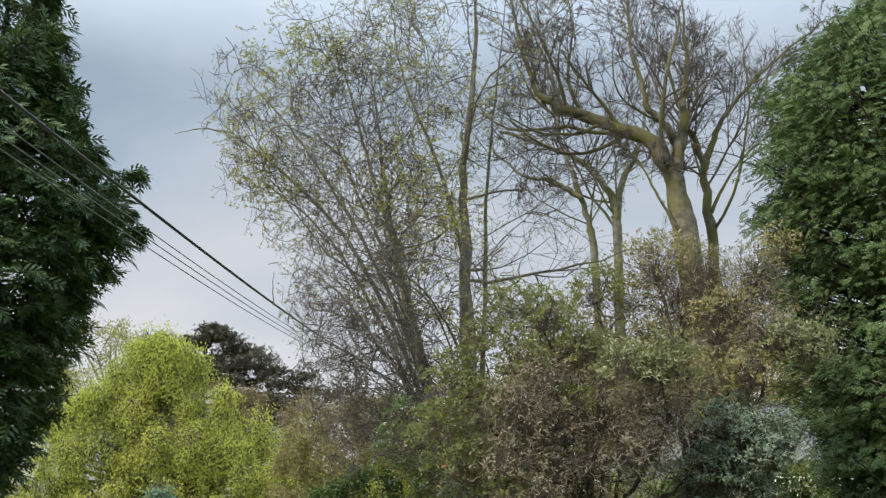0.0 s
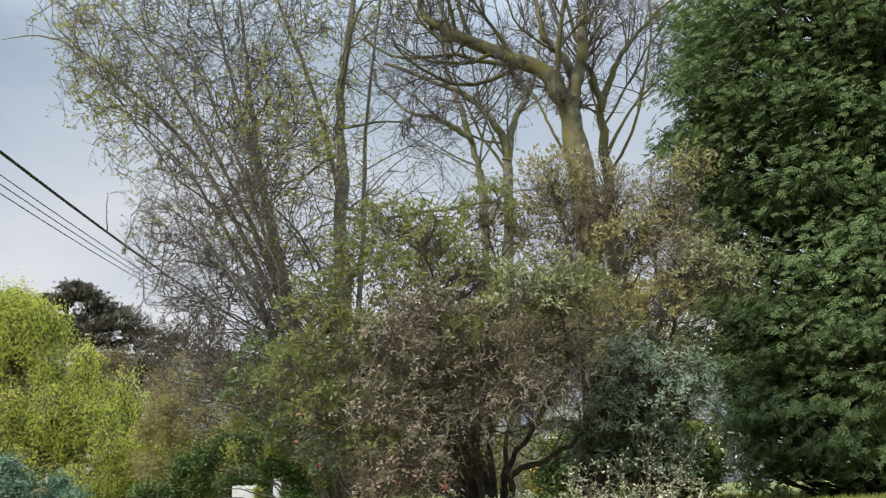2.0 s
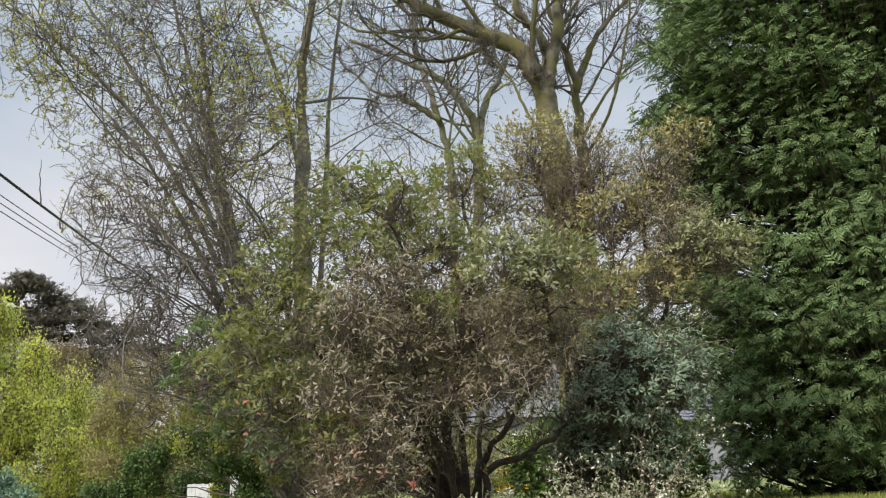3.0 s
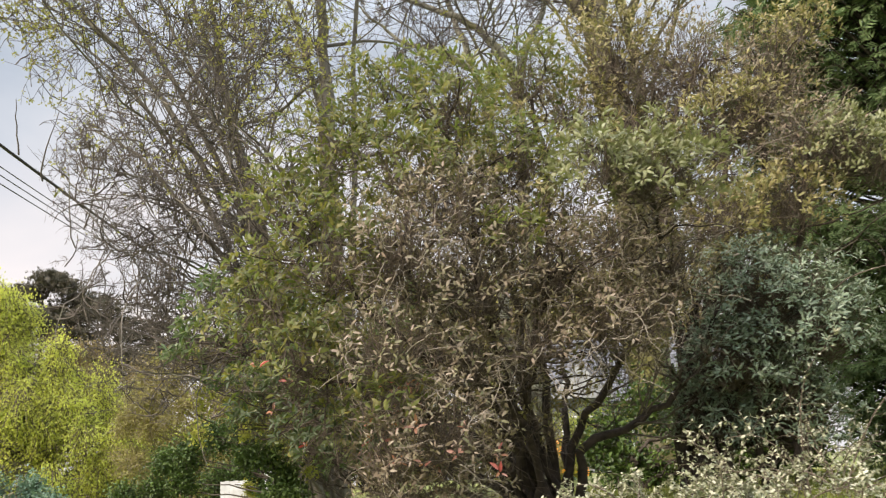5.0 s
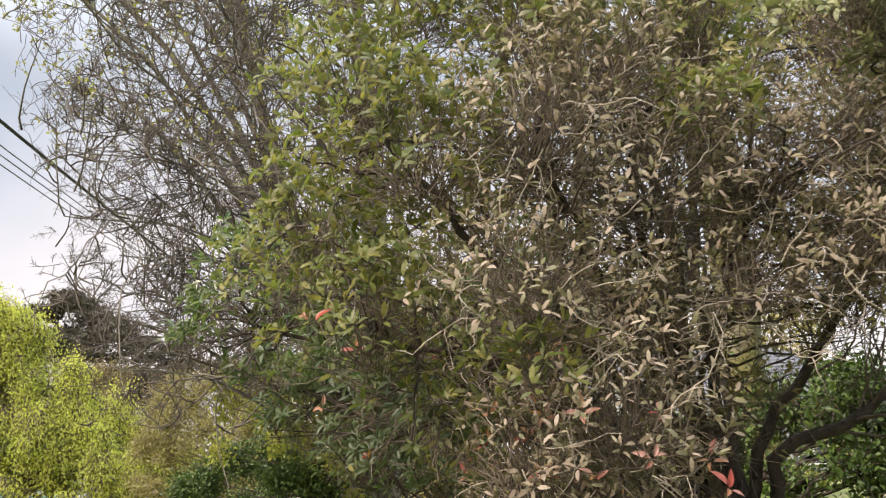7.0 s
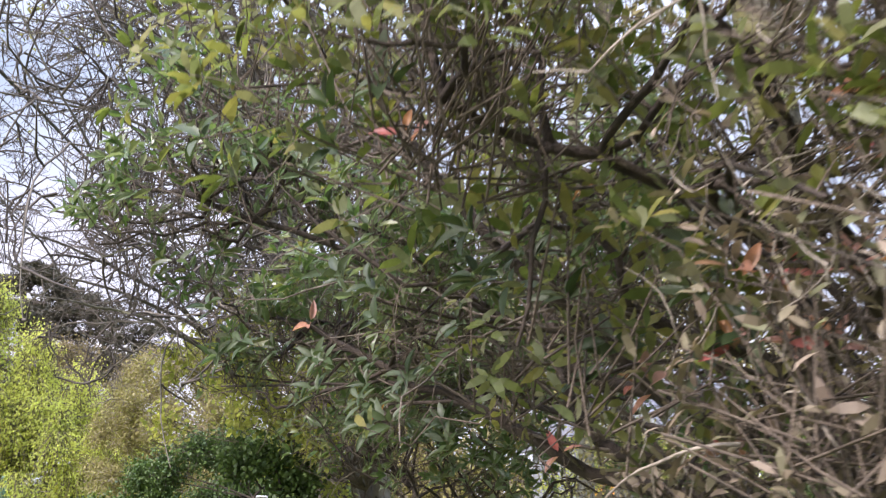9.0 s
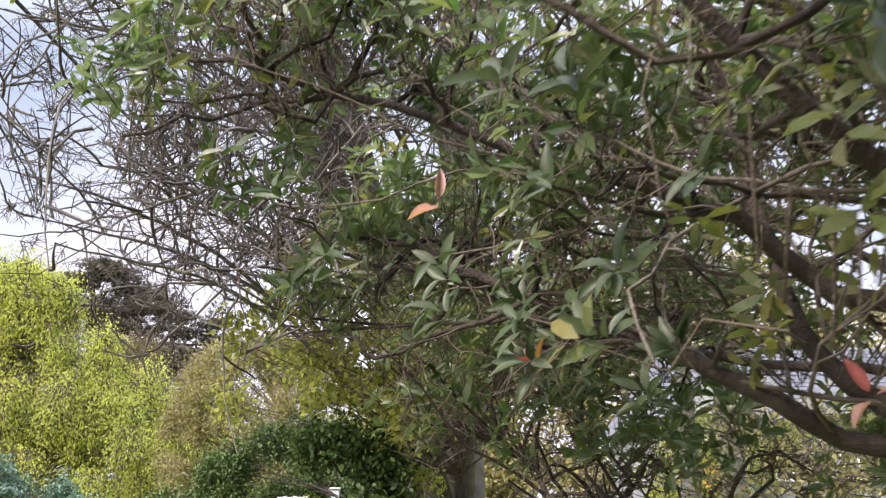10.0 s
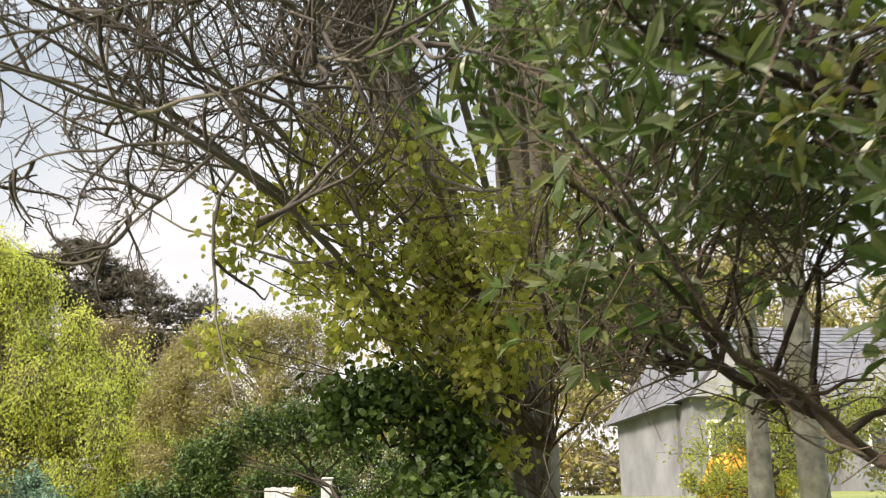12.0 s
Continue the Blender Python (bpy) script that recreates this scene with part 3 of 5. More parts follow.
bare_tree("old_sycamore", "massive old mossy leafless tree with a leaning broken limb", (5.9, 20.6, 1.5), [
    ([(5.9, 20.6, 1.2), (5.8, 20.5, 5.0), (5.66, 20.5, 8.0), (5.55, 20.5, 8.9), (5.32, 20.5, 10.05), (4.82, 20.6, 10.7), (4.03, 20.7, 11.1), (3.1, 20.8, 11.5), (2.7, 20.8, 11.75)], 0.36, 0.11),
    ([(5.5, 20.4, 10.0), (5.72, 20.2, 10.9), (5.74, 20.2, 11.6), (5.85, 20.1, 12.3), (5.9, 20.1, 14.6)], 0.15, 0.02),
    ([(2.8, 20.8, 11.7), (2.35, 20.9, 12.0), (2.2, 21.0, 12.6), (1.9, 21.0, 13.8), (1.6, 21.0, 15.5)], 0.10, 0.02),
    ([(5.45, 20.5, 9.5), (5.56, 20.3, 10.3), (5.3, 20.2, 10.8), (4.92, 20.1, 11.15), (4.7, 20.0, 11.9), (4.5, 20.0, 13.4), (4.7, 20.0, 15.4)], 0.16, 0.014),
    ([(3.4, 20.8, 11.4), (3.1, 20.8, 12.4), (3.25, 20.7, 13.8), (3.0, 20.7, 15.6)], 0.06, 0.012),
    ([(6.2, 21.4, 1.2), (6.5, 21.5, 5.0), (6.52, 21.5, 8.3), (6.5, 21.5, 9.8), (6.42, 21.5, 10.7), (6.0, 21.4, 11.8), (5.6, 21.3, 13.6)], 0.21, 0.03),
    ([(6.48, 21.5, 10.2), (6.9, 21.4, 11.3), (7.45, 21.4, 12.1), (8.55, 21.3, 13.2), (9.9, 21.2, 14.3)], 0.10, 0.014),
    ([(6.5, 21.5, 9.0), (7.2, 21.4, 10.2), (8.0, 21.4, 11.0), (9.0, 21.3, 11.5)], 0.05, 0.010),
    ([(5.6, 20.4, 8.0), (5.0, 20.2, 9.0), (4.6, 20.2, 9.9), (4.1, 20.2, 10.4)], 0.05, 0.010),
], (11, 8, 5, 4), 23, B_OLD, B_OTWIG, None, 0, 0.05, 0.10, 0.0, (0.38, 0.48, 0.6, 0.6), 0.20, 44, 0, 0.0052)

bare_tree("forked_tree", "slender grey-green leafless tree forking into two curved stems", (4.7, 24.2, 1.5), [
    ([(4.72, 24.2, 1.2), (4.7, 24.1, 5.0), (4.72, 24.0, 8.5), (4.72, 24.0, 10.1), (4.3, 24.0, 11.0), (3.7, 24.0, 11.6), (3.0, 24.0, 11.9), (1.6, 24.0, 12.4)], 0.17, 0.05),
    ([(4.72, 24.0, 9.8), (5.0, 24.0, 11.0), (5.5, 24.0, 12.0), (5.9, 24.0, 14.0)], 0.13, 0.03),
    ([(4.1, 24.3, 1.4), (4.12, 24.2, 8.4), (3.9, 24.1, 10.1), (3.3, 24.0, 12.1), (3.1, 24.0, 14.5)], 0.14, 0.035),
    ([(3.8, 24.0, 10.4), (3.0, 24.0, 10.9), (2.2, 23.8, 11.0), (1.2, 23.8, 11.9)], 0.09, 0.02),
], (9, 7, 5, 4), 31, B_GREY, B_OTWIG, None, 0, 0.05, 0.08, 0.0, (0.32, 0.45, 0.5, 0.5), 0.22, 50, 0, 0.0056)


# ---- shrubs ----
def leafy_shrub(name, label, base, hub_r, sets, seed, stems=9, stem_r=(0.05, 0.015), leaf_m=7, leaf_len=0.085, leaf_wide=0.32, twig_bark=None, clear=None, extra_twigs=0, shell=(0.55, 1.05), mains=()):
    """sets: (part name, material, clumps (x, y, z, r), shoots per clump, opening angle, label)."""
    rng = np.random.default_rng(seed)
    shrub = thing(name, base, label, "shrub")
    bx, by, bz = base
    sets = [(a, b, [(x, y, z, r * 1.2) for x, y, z, r in c], d, e_, f) for a, b, c, d, e_, f in sets]
    allc = np.array([c for s in sets for c in s[2]])
    # stems to the main clumps, sharing the way near the foot
    order = np.argsort(-allc[:, 3])[:stems]
    lims = []
    for pts, r0, r1 in mains:
        P, R = limb([(bx + rng.uniform(-0.2, 0.25), by + rng.uniform(-0.25, 0.1), bz - 0.2)] + list(pts), r0 * 0.85, r1, 20, rng, 0.015)
        lims.append((P[None], R[None]))
        part("stem", mesh_of(name + "_stem", *tubes([lims[-1]], 9), True), B_SHRUB, shrub)
    for i in order:
        cx, cy, cz, r = allc[i]
        foot = np.array([bx + rng.uniform(-hub_r, hub_r), by + rng.uniform(-hub_r, hub_r), bz - 0.15])
        end = np.array([cx, cy, cz])
        mid1 = foot + (end - foot) * 0.3 + np.array([0, 0, 0.25])
        mid2 = foot + (end - foot) * 0.65 + rng.normal(0, 0.12, 3) + np.array([0, 0, 0.1])
        P, R = limb([foot, mid1, mid2, end], stem_r[0] * rng.uniform(0.7, 1.2), stem_r[1], 20, rng, 0.02)
        lims.append((P[None], R[None]))
        part("stem", mesh_of(name + "_stem", *tubes([lims[-1]], 8), True), B_SHRUB, shrub)
    SP = np.concatenate([g[0] for g in lims])
    SR = np.concatenate([g[1] for g in lims])
    # long upright shoots fanning out from the stems
    up1 = sprout(SP, SR, 11, 0.3, 1.0, 30, 0.42, 0.28, 10, 0.07, 0.20, rng, 0.35, 0.0, 0.0042)
    up2 = sprout(*up1, 4, 0.25, 1.0, 32, 0.42, 0.6, 7, 0.06, 0.24, rng, 0.4, 0.0, 0.0024)
    if clear is not None:
        up1, up2 = [(P[ok], R[ok]) for P, R, ok in [(P, R, clear(P.reshape(-1, 3)).reshape(P.shape[:2]).all(1)) for P, R in (up1, up2)]]
    part("shoot_mass", mesh_of(name + "_shoots", *tubes([up1, up2], 4), True), B_SHOOT, shrub, "thin upright grey-brown shoots", "stuff")
    # boughs from the stems to every clump
    flat = SP[:, 6:].reshape(-1, 3)
    boughs = []
    for cx, cy, cz, r in allc:
        for _ in range(3 if np.linalg.norm(flat - [cx, cy, cz], axis=1).min() < 0.7 else 1):
            end = np.array([cx, cy, cz]) + rng.normal(0, r * 0.5, 3)
            d = np.linalg.norm(flat - end, axis=1) + 2.0 * np.maximum(0, flat[:, 2] - end[2])
            s = flat[np.argmin(d + rng.uniform(0, 0.3, len(d)))]
            m = (s + end) / 2 + rng.normal(0, 0.08, 3)
            boughs.append(limb([s, m, end], 0.010, 0.004, 8, rng, 0.012))
    BP = np.stack([b[0] for b in boughs])
    BR = np.stack([b[1] for b in boughs])
    if clear is not None:
        ok = clear(BP.reshape(-1, 3)).reshape(BP.shape[:2]).all(1)
        BP, BR = BP[ok], BR[ok]
    for i in range(len(BP)):
        part("branch", mesh_of(name + "_branch", *tubes([(BP[i:i + 1], BR[i:i + 1])], 5), True), B_SHRUB, shrub)
    twig_groups = []
    for pname, mat, clumps, per, opening, plabel in sets:
        Cs, As, tw = [], [], []
        for cx, cy, cz, r in clumps:
            n = int(per * (r / 0.4) ** 2)
            dirs = sphere_pts(n, rng)
            dirs[:, 2] = np.where(dirs[:, 2] < -0.35, -dirs[:, 2], dirs[:, 2])
            c = np.array([cx, cy, cz])
            rad = r * rng.uniform(shell[0], shell[1], (n, 1)) * (1 + 0.22 * np.sin(dirs[:, :1] * 5 + cx * 7) * np.cos(dirs[:, 2:] * 4 + cz * 5))
            tip = c + dirs * rad
            inner = c + dirs * rad * 0.15 + rng.normal(0, r * 0.12, (n, 3)) + np.array([0, 0, -0.25 * r])
            Cs.append(tip)
            As.append(unit(dirs + np.array([0, 0, 0.45]) + rng.normal(0, 0.25, (n, 3))))
            mid = (inner + tip) / 2 + rng.normal(0, r * 0.10, (n, 3))
            tw.append(np.stack([inner, mid + rng.normal(0, 0.02, (n, 3)), (mid + tip) / 2 + rng.normal(0, 0.022, (n, 3)), tip], 1))
        C, A, TW = np.concatenate(Cs), np.concatenate(As), np.concatenate(tw)
        if clear is not None:
            ok = clear(C) & clear(TW[:, 2]) & clear(TW[:, 1]) & clear(TW[:, 0])
            C, A, TW = C[ok], A[ok], TW[ok]
        TW = TW[rng.uniform(0, 1, len(TW)) < 0.6]
        TW[:, 1] += rng.normal(0, 0.03, TW[:, 0].shape)
        TW[:, 2] += rng.normal(0, 0.03, TW[:, 0].shape)
        twig_groups.append((TW, np.tile(np.linspace(0.0032, 0.0013, 4), (len(TW), 1))))
        Cw, D, N, L = whorls(C, A, 4 if mat is M_DRY else leaf_m, opening, rng, leaf_len * (0.75 if mat is M_DRY else 1.25 if pname == "lane_foliage" else 1.0))
        drop = rng.uniform(0, 1, len(Cw)) < 0.12
        Cw, D, N, L = Cw[~drop], D[~drop], N[~drop], L[~drop]
        part(pname, mesh_of(name + "_" + pname, *scatter(LEAF if mat is M_DEEP else BLADE if pname == "inner_foliage" else LEAF4, Cw, D, N, L, L * leaf_wide)), mat, shrub, plabel, "stuff")
    TWs = twig_groups
    if extra_twigs:
        TWs = TWs + [sprout(BP, BR, extra_twigs, 0.2, 1.0, 55, 0.6, 0.4, 7, 0.04, 0.45, rng, 0.4)]
        if clear is not None:
            g = TWs[-1]
            ok = clear(g[0].reshape(-1, 3)).reshape(g[0].shape[:2]).all(1)
            TWs[-1] = (g[0][ok], g[1][ok])
    part("twig_mass", mesh_of(name + "_twigs", *tubes(TWs, 3), True), twig_bark or B_DTWIG, shrub, kind="stuff")
    dry = np.array([c for s in sets if s[1] is M_DRY for c in s[2]])
    if len(dry):
        m = 22
        n = len(dry) * m
        dirs = sphere_pts(n, rng)
        cc = np.repeat(dry, m, 0)
        S = cc[:, :3] + dirs * cc[:, 3:] * 0.45
        g = grow(S, dirs + rng.normal(0, 0.5, (n, 3)), rng.uniform(0.25, 0.5, n), rng.uniform(0.0022, 0.0042, n), 10, 0.02, 0.34, rng, 0.4)
        g2 = sprout(*g, 2, 0.3, 0.9, 55, 0.4, 0.7, 6, 0.02, 0.34, rng, 0.5)
        if clear is not None:
            keep = [clear(q[0].reshape(-1, 3)).reshape(q[0].shape[:2]).all(1) for q in (g, g2)]
            g, g2 = (g[0][keep[0]], g[1][keep[0]]), (g2[0][keep[1]], g2[1][keep[1]])
        part("dead_wood", mesh_of(name + "_dead", *tubes([g, g2], 4), True), B_PALE, shrub, "pale gnarled bare twigs", "stuff")
    return shrub


def off_the_lane(p):
    """The shrub is cut back where people walk, up to head height."""
    line = np.interp(p[:, 1], [10.0, 11.2, 12.2, 13.3, 14.0], [0.0, -0.10, -0.28, -0.44, -0.5])
    room = np.interp(p[:, 2] - 1.6, [-0.2, 0.15, 0.35, 0.55, 0.70, 0.85], [0.55, 0.45, 0.32, 0.16, -0.2, -2.0])
    room = room + np.interp(p[:, 1], [10.4, 11.3, 11.9], [0.30, 0.22, 0.0]) * (p[:, 2] < np.interp(p[:, 1], [11.2, 11.8], [2.75, 2.12]))
    return (p[:, 0] - line > room) | (p[:, 1] > 13.85)


SHRUB_GREEN = [
    (0.86, 11.80, 4.41, 0.32), (1.33, 11.60, 4.20, 0.40), (2.09, 12.30, 4.69, 0.40), (0.50, 11.70, 3.94, 0.35), (0.16, 11.60, 3.41, 0.39),
    (-0.05, 11.75, 2.83, 0.34), (0.96, 11.30, 3.60, 0.40), (0.45, 11.20, 2.95, 0.40), (0.20, 11.50, 2.33, 0.42), (0.40, 11.50, 1.85, 0.36), (1.80, 11.60, 3.75, 0.35),
    (1.60, 11.00, 3.10, 0.20), (0.75, 10.95, 2.05, 0.20)]
SHRUB_BACK = [
    (0.55, 12.3, 2.6, 0.42), (0.85, 12.9, 3.3, 0.45), (0.75, 13.2, 2.5, 0.40), (1.1, 13.6, 2.1, 0.36), (1.3, 12.6, 4.3, 0.42), (1.5, 13.6, 3.3, 0.45),
    (2.2, 13.3, 4.3, 0.5), (2.6, 13.8, 3.4, 0.45), (0.5, 12.4, 1.95, 0.30), (0.45, 12.2, 3.3, 0.36), (-0.2, 12.3, 2.75, 0.36), (-0.1, 12.9, 3.0, 0.36),
    (0.15, 14.3, 2.45, 0.34), (0.45, 14.6, 2.2, 0.30), (0.75, 14.7, 2.75, 0.40), (0.2, 13.7, 2.95, 0.38), (0.8, 14.2, 3.4, 0.42), (1.3, 14.6, 3.0, 0.40)]
SHRUB_LANE = [
    (0.10, 15.2, 2.35, 0.34), (0.50, 15.4, 2.22, 0.30), (0.30, 15.3, 2.80, 0.38), (0.85, 15.6, 2.60, 0.38), (1.30, 15.4, 2.50, 0.34),
    (-0.10, 14.9, 2.65, 0.32), (0.20, 14.9, 3.20, 0.38), (1.40, 15.2, 3.10, 0.42), (0.05, 15.6, 2.0, 0.24), (0.35, 13.1, 2.45, 0.26),
    (0.40, 13.6, 2.35, 0.22), (0.62, 13.9, 2.65, 0.28), (0.30, 13.8, 2.65, 0.26), (0.95, 13.7, 2.85, 0.28),
    (0.42, 16.6, 2.15, 0.18), (0.55, 16.3, 2.65, 0.22),
    (-0.05, 15.8, 2.75, 0.25), (-0.30, 16.0, 2.95, 0.20), (0.10, 16.2, 3.10, 0.25), (0.25, 16.0, 2.60, 0.20), (0.15, 13.0, 2.55, 0.20), (0.25, 14.1, 2.05, 0.20),
    (-0.85, 13.6, 2.72, 0.17), (-0.72, 13.7, 2.98, 0.20), (-0.55, 13.6, 3.28, 0.24), (-0.48, 13.75, 2.56, 0.17), (-0.20, 13.6, 2.85, 0.24), (0.0, 13.6, 3.1, 0.28),
    (1.1, 13.2, 2.55, 0.28), (1.2, 13.8, 2.95, 0.34), (1.0, 14.3, 2.5, 0.28), (1.6, 14.0, 2.6, 0.34), (1.3, 13.0, 2.95, 0.30), (0.75, 12.9, 2.4, 0.20), (1.45, 14.7, 2.2, 0.28),
    (0.95, 12.5, 2.35, 0.22), (1.35, 12.9, 1.85, 0.18), (1.05, 14.3, 1.85, 0.16), (1.55, 14.3, 1.75, 0.22), (0.55, 14.7, 1.85, 0.20), (0.8, 14.9, 2.0, 0.24), (0.75, 14.4, 1.75, 0.20), (1.0, 15.0, 1.78, 0.20), (0.6, 14.9, 2.2, 0.20), (0.36, 15.9, 1.98, 0.09), (0.5, 15.7, 1.8, 0.07),
    (0.7, 15.0, 2.4, 0.24), (1.0, 14.8, 2.45, 0.26), (0.55, 15.6, 2.35, 0.22), (0.75, 15.9, 2.5, 0.24), (0.9, 16.2, 2.35, 0.24), (1.3, 15.8, 2.3, 0.28),
    (-0.36, 14.0, 2.18, 0.14), (-0.15, 14.0, 2.30, 0.18), (0.02, 14.1, 2.55, 0.20), (-0.40, 13.5, 2.95, 0.2)]
SHRUB_DRY = [
    (1.36, 11.20, 2.77, 0.44), (1.87, 11.30, 2.87, 0.41), (2.16, 11.20, 2.52, 0.37), (0.85, 11.3, 1.5, 0.30), (1.25, 11.4, 1.55, 0.30), (0.75, 11.75, 1.45, 0.28), (2.51, 11.40, 3.06, 0.34), (2.50, 11.3, 2.60, 0.34), (2.80, 11.5, 2.90, 0.32), (2.25, 11.1, 3.05, 0.26),
    (0.85, 11.00, 2.95, 0.42), (0.80, 11.00, 2.35, 0.40), (1.10, 11.05, 1.85, 0.36), (0.75, 11.2, 1.75, 0.34), (1.2, 11.1, 3.3, 0.34), (1.75, 11.20, 2.40, 0.30), (1.26, 11.20, 2.29, 0.30), (1.52, 11.60, 3.24, 0.34)]
SHRUB_PALE = [(2.15, 10.85, 3.44, 0.32), (2.75, 11.00, 3.50, 0.36), (2.45, 10.9, 3.40, 0.30)]
_rf = np.random.default_rng(17)
SHRUB_FILL = [(1.75 + a * 1.55, 12.35 + b * 1.0, 3.1 + c * 1.35, 0.38) for a, b, c in sphere_pts(34, _rf) * _rf.uniform(0.3, 1, (34, 1)) ** 0.4] + [(2.9, 13.4, 2.2, 0.28), (2.1, 13.5, 2.25, 0.24)]
BROWN_FILL = [(3.75 + a * 1.0, 12.8 + b * 0.6, 4.3 + c * 1.1, 0.40) for a, b, c in sphere_pts(16, _rf) * _rf.uniform(0.3, 1, (16, 1)) ** 0.4]
evergreen = leafy_shrub("evergreen_shrub", "large spreading evergreen shrub, olive leaves, brown dry middle, several stems", (2.1, 12.7, 1.35), 0.30, [
    ("foliage", M_SHRUB, SHRUB_GREEN, 110, 62, "olive-green leathery leaves in whorls"),
    ("shaded_foliage", M_SHRUB, SHRUB_BACK, 24, 70, ""),
    ("lane_foliage", M_DEEP, SHRUB_LANE, 62, 66, "deep green glossy leaves over the lane"),
    ("inner_foliage", M_OLIVE, SHRUB_FILL, 24, 65, "olive-brown leaves inside the shrub"),
    ("dry_foliage", M_DRY, SHRUB_DRY, 150, 60, "dry brown curled leaves"),
    ("pale_foliage", M_SHRUB_PALE, SHRUB_PALE, 130, 55, "pale grey-green leaves"),
], 5, 13, (0.034, 0.010), 7, 0.064, 0.36, B_DTWIG, off_the_lane, 12, (0.55, 1.05), [
    ([(1.85, 12.5, 1.75), (1.45, 12.2, 2.2), (0.85, 11.7, 2.6), (0.3, 11.5, 3.2)], 0.050, 0.014),
    ([(1.95, 12.5, 2.0), (1.85, 12.3, 2.8), (1.6, 12.0, 3.5), (1.3, 11.8, 4.1)], 0.055, 0.014),
    ([(2.1, 12.6, 2.1), (2.05, 12.5, 3.0), (2.2, 12.4, 3.9), (2.1, 12.3, 4.6)], 0.050, 0.014),
    ([(2.3, 12.5, 1.9), (2.6, 12.2, 2.4), (2.8, 11.7, 3.0), (2.6, 11.2, 3.4)], 0.05, 0.014),
    ([(1.7, 12.8, 1.7), (1.15, 12.8, 1.95), (0.6, 12.7, 2.35), (0.1, 12.6, 2.9)], 0.048, 0.014),
    ([(1.8, 13.2, 1.8), (1.4, 13.9, 2.0), (0.9, 14.6, 2.2), (0.5, 15.2, 2.5)], 0.034, 0.010),
    ([(1.8, 12.9, 2.1), (1.3, 13.3, 2.8), (0.8, 13.7, 3.2)], 0.042, 0.014),
    ([(1.7, 13.1, 1.58), (1.1, 13.5, 1.75), (0.75, 13.6, 1.98), (0.38, 13.75, 2.14), (-0.05, 13.9, 2.4)], 0.055, 0.012),
    ([(1.6, 13.0, 1.85), (1.05, 13.3, 2.1), (0.6, 13.4, 2.38), (0.15, 13.55, 2.6), (-0.5, 13.65, 2.85)], 0.050, 0.010),
    ([(1.5, 13.2, 1.7), (1.02, 13.5, 1.95), (0.92, 13.65, 2.5), (0.8, 13.65, 3.3)], 0.055, 0.014),
    ([(1.5, 13.4, 1.5), (0.95, 14.5, 1.52), (0.6, 15.2, 1.62), (0.53, 15.6, 1.83), (0.3, 16.0, 2.0), (0.1, 16.2, 2.06)], 0.030, 0.006),
    ([(1.9, 12.3, 1.8), (1.6, 11.9, 2.3), (1.45, 11.6, 2.8), (1.4, 11.4, 3.4)], 0.046, 0.012),
    ([(2.3, 12.4, 1.75), (2.75, 12.2, 2.0), (3.1, 12.0, 2.3), (3.3, 11.8, 2.9)], 0.055, 0.014)])

leafy_shrub("brown_shrub", "tall olive-brown shrub with upright twiggy stems beside a conifer", (3.15, 12.4, 1.45), 0.15, [
    ("foliage", M_OLIVE, [(3.06, 13.00, 5.25, 0.51), (4.84, 12.80, 5.52, 0.30), (3.77, 12.40, 4.28, 0.48), (4.03, 12.00, 3.53, 0.40), (3.37, 12.00, 3.43, 0.39), (3.56, 12.20, 3.04, 0.35), (2.7, 13.0, 4.75, 0.38)], 150, 50, ""),
    ("brown_foliage", M_DRY, [(3.64, 12.60, 4.97, 0.55), (4.37, 12.60, 4.88, 0.46), (4.25, 12.00, 4.04, 0.47), (4.0, 12.4, 4.5, 0.4)], 120, 50, "brown half-dry leaves"),
    ("pale_foliage", M_SHRUB_PALE, [(4.69, 11.80, 3.83, 0.38), (4.45, 11.8, 3.95, 0.3)], 170, 50, ""),
    ("inner_foliage", M_OLIVE, BROWN_FILL, 48, 50, ""),
], 6, 9, (0.065, 0.02), 6, 0.055, 0.36, B_DTWIG, None, 14)

leafy_shrub("grey_green_shrub", "rounded grey-green shrub with drooping narrow leaves", (3.7, 12.2, 1.45), 0.2, [
    ("foliage", M_TEAL, [(3.73, 12.00, 2.67, 0.54), (4.11, 12.00, 2.52, 0.40), (3.40, 12.00, 2.30, 0.38), (4.34, 12.00, 2.75, 0.25), (3.81, 12.00, 2.16, 0.29), (3.9, 12.2, 1.9, 0.4), (3.3, 12.3, 1.9, 0.35)], 330, 70, ""),
], 7, 5, (0.04, 0.015), 7, 0.056, 0.28, B_DTWIG, None, 3)


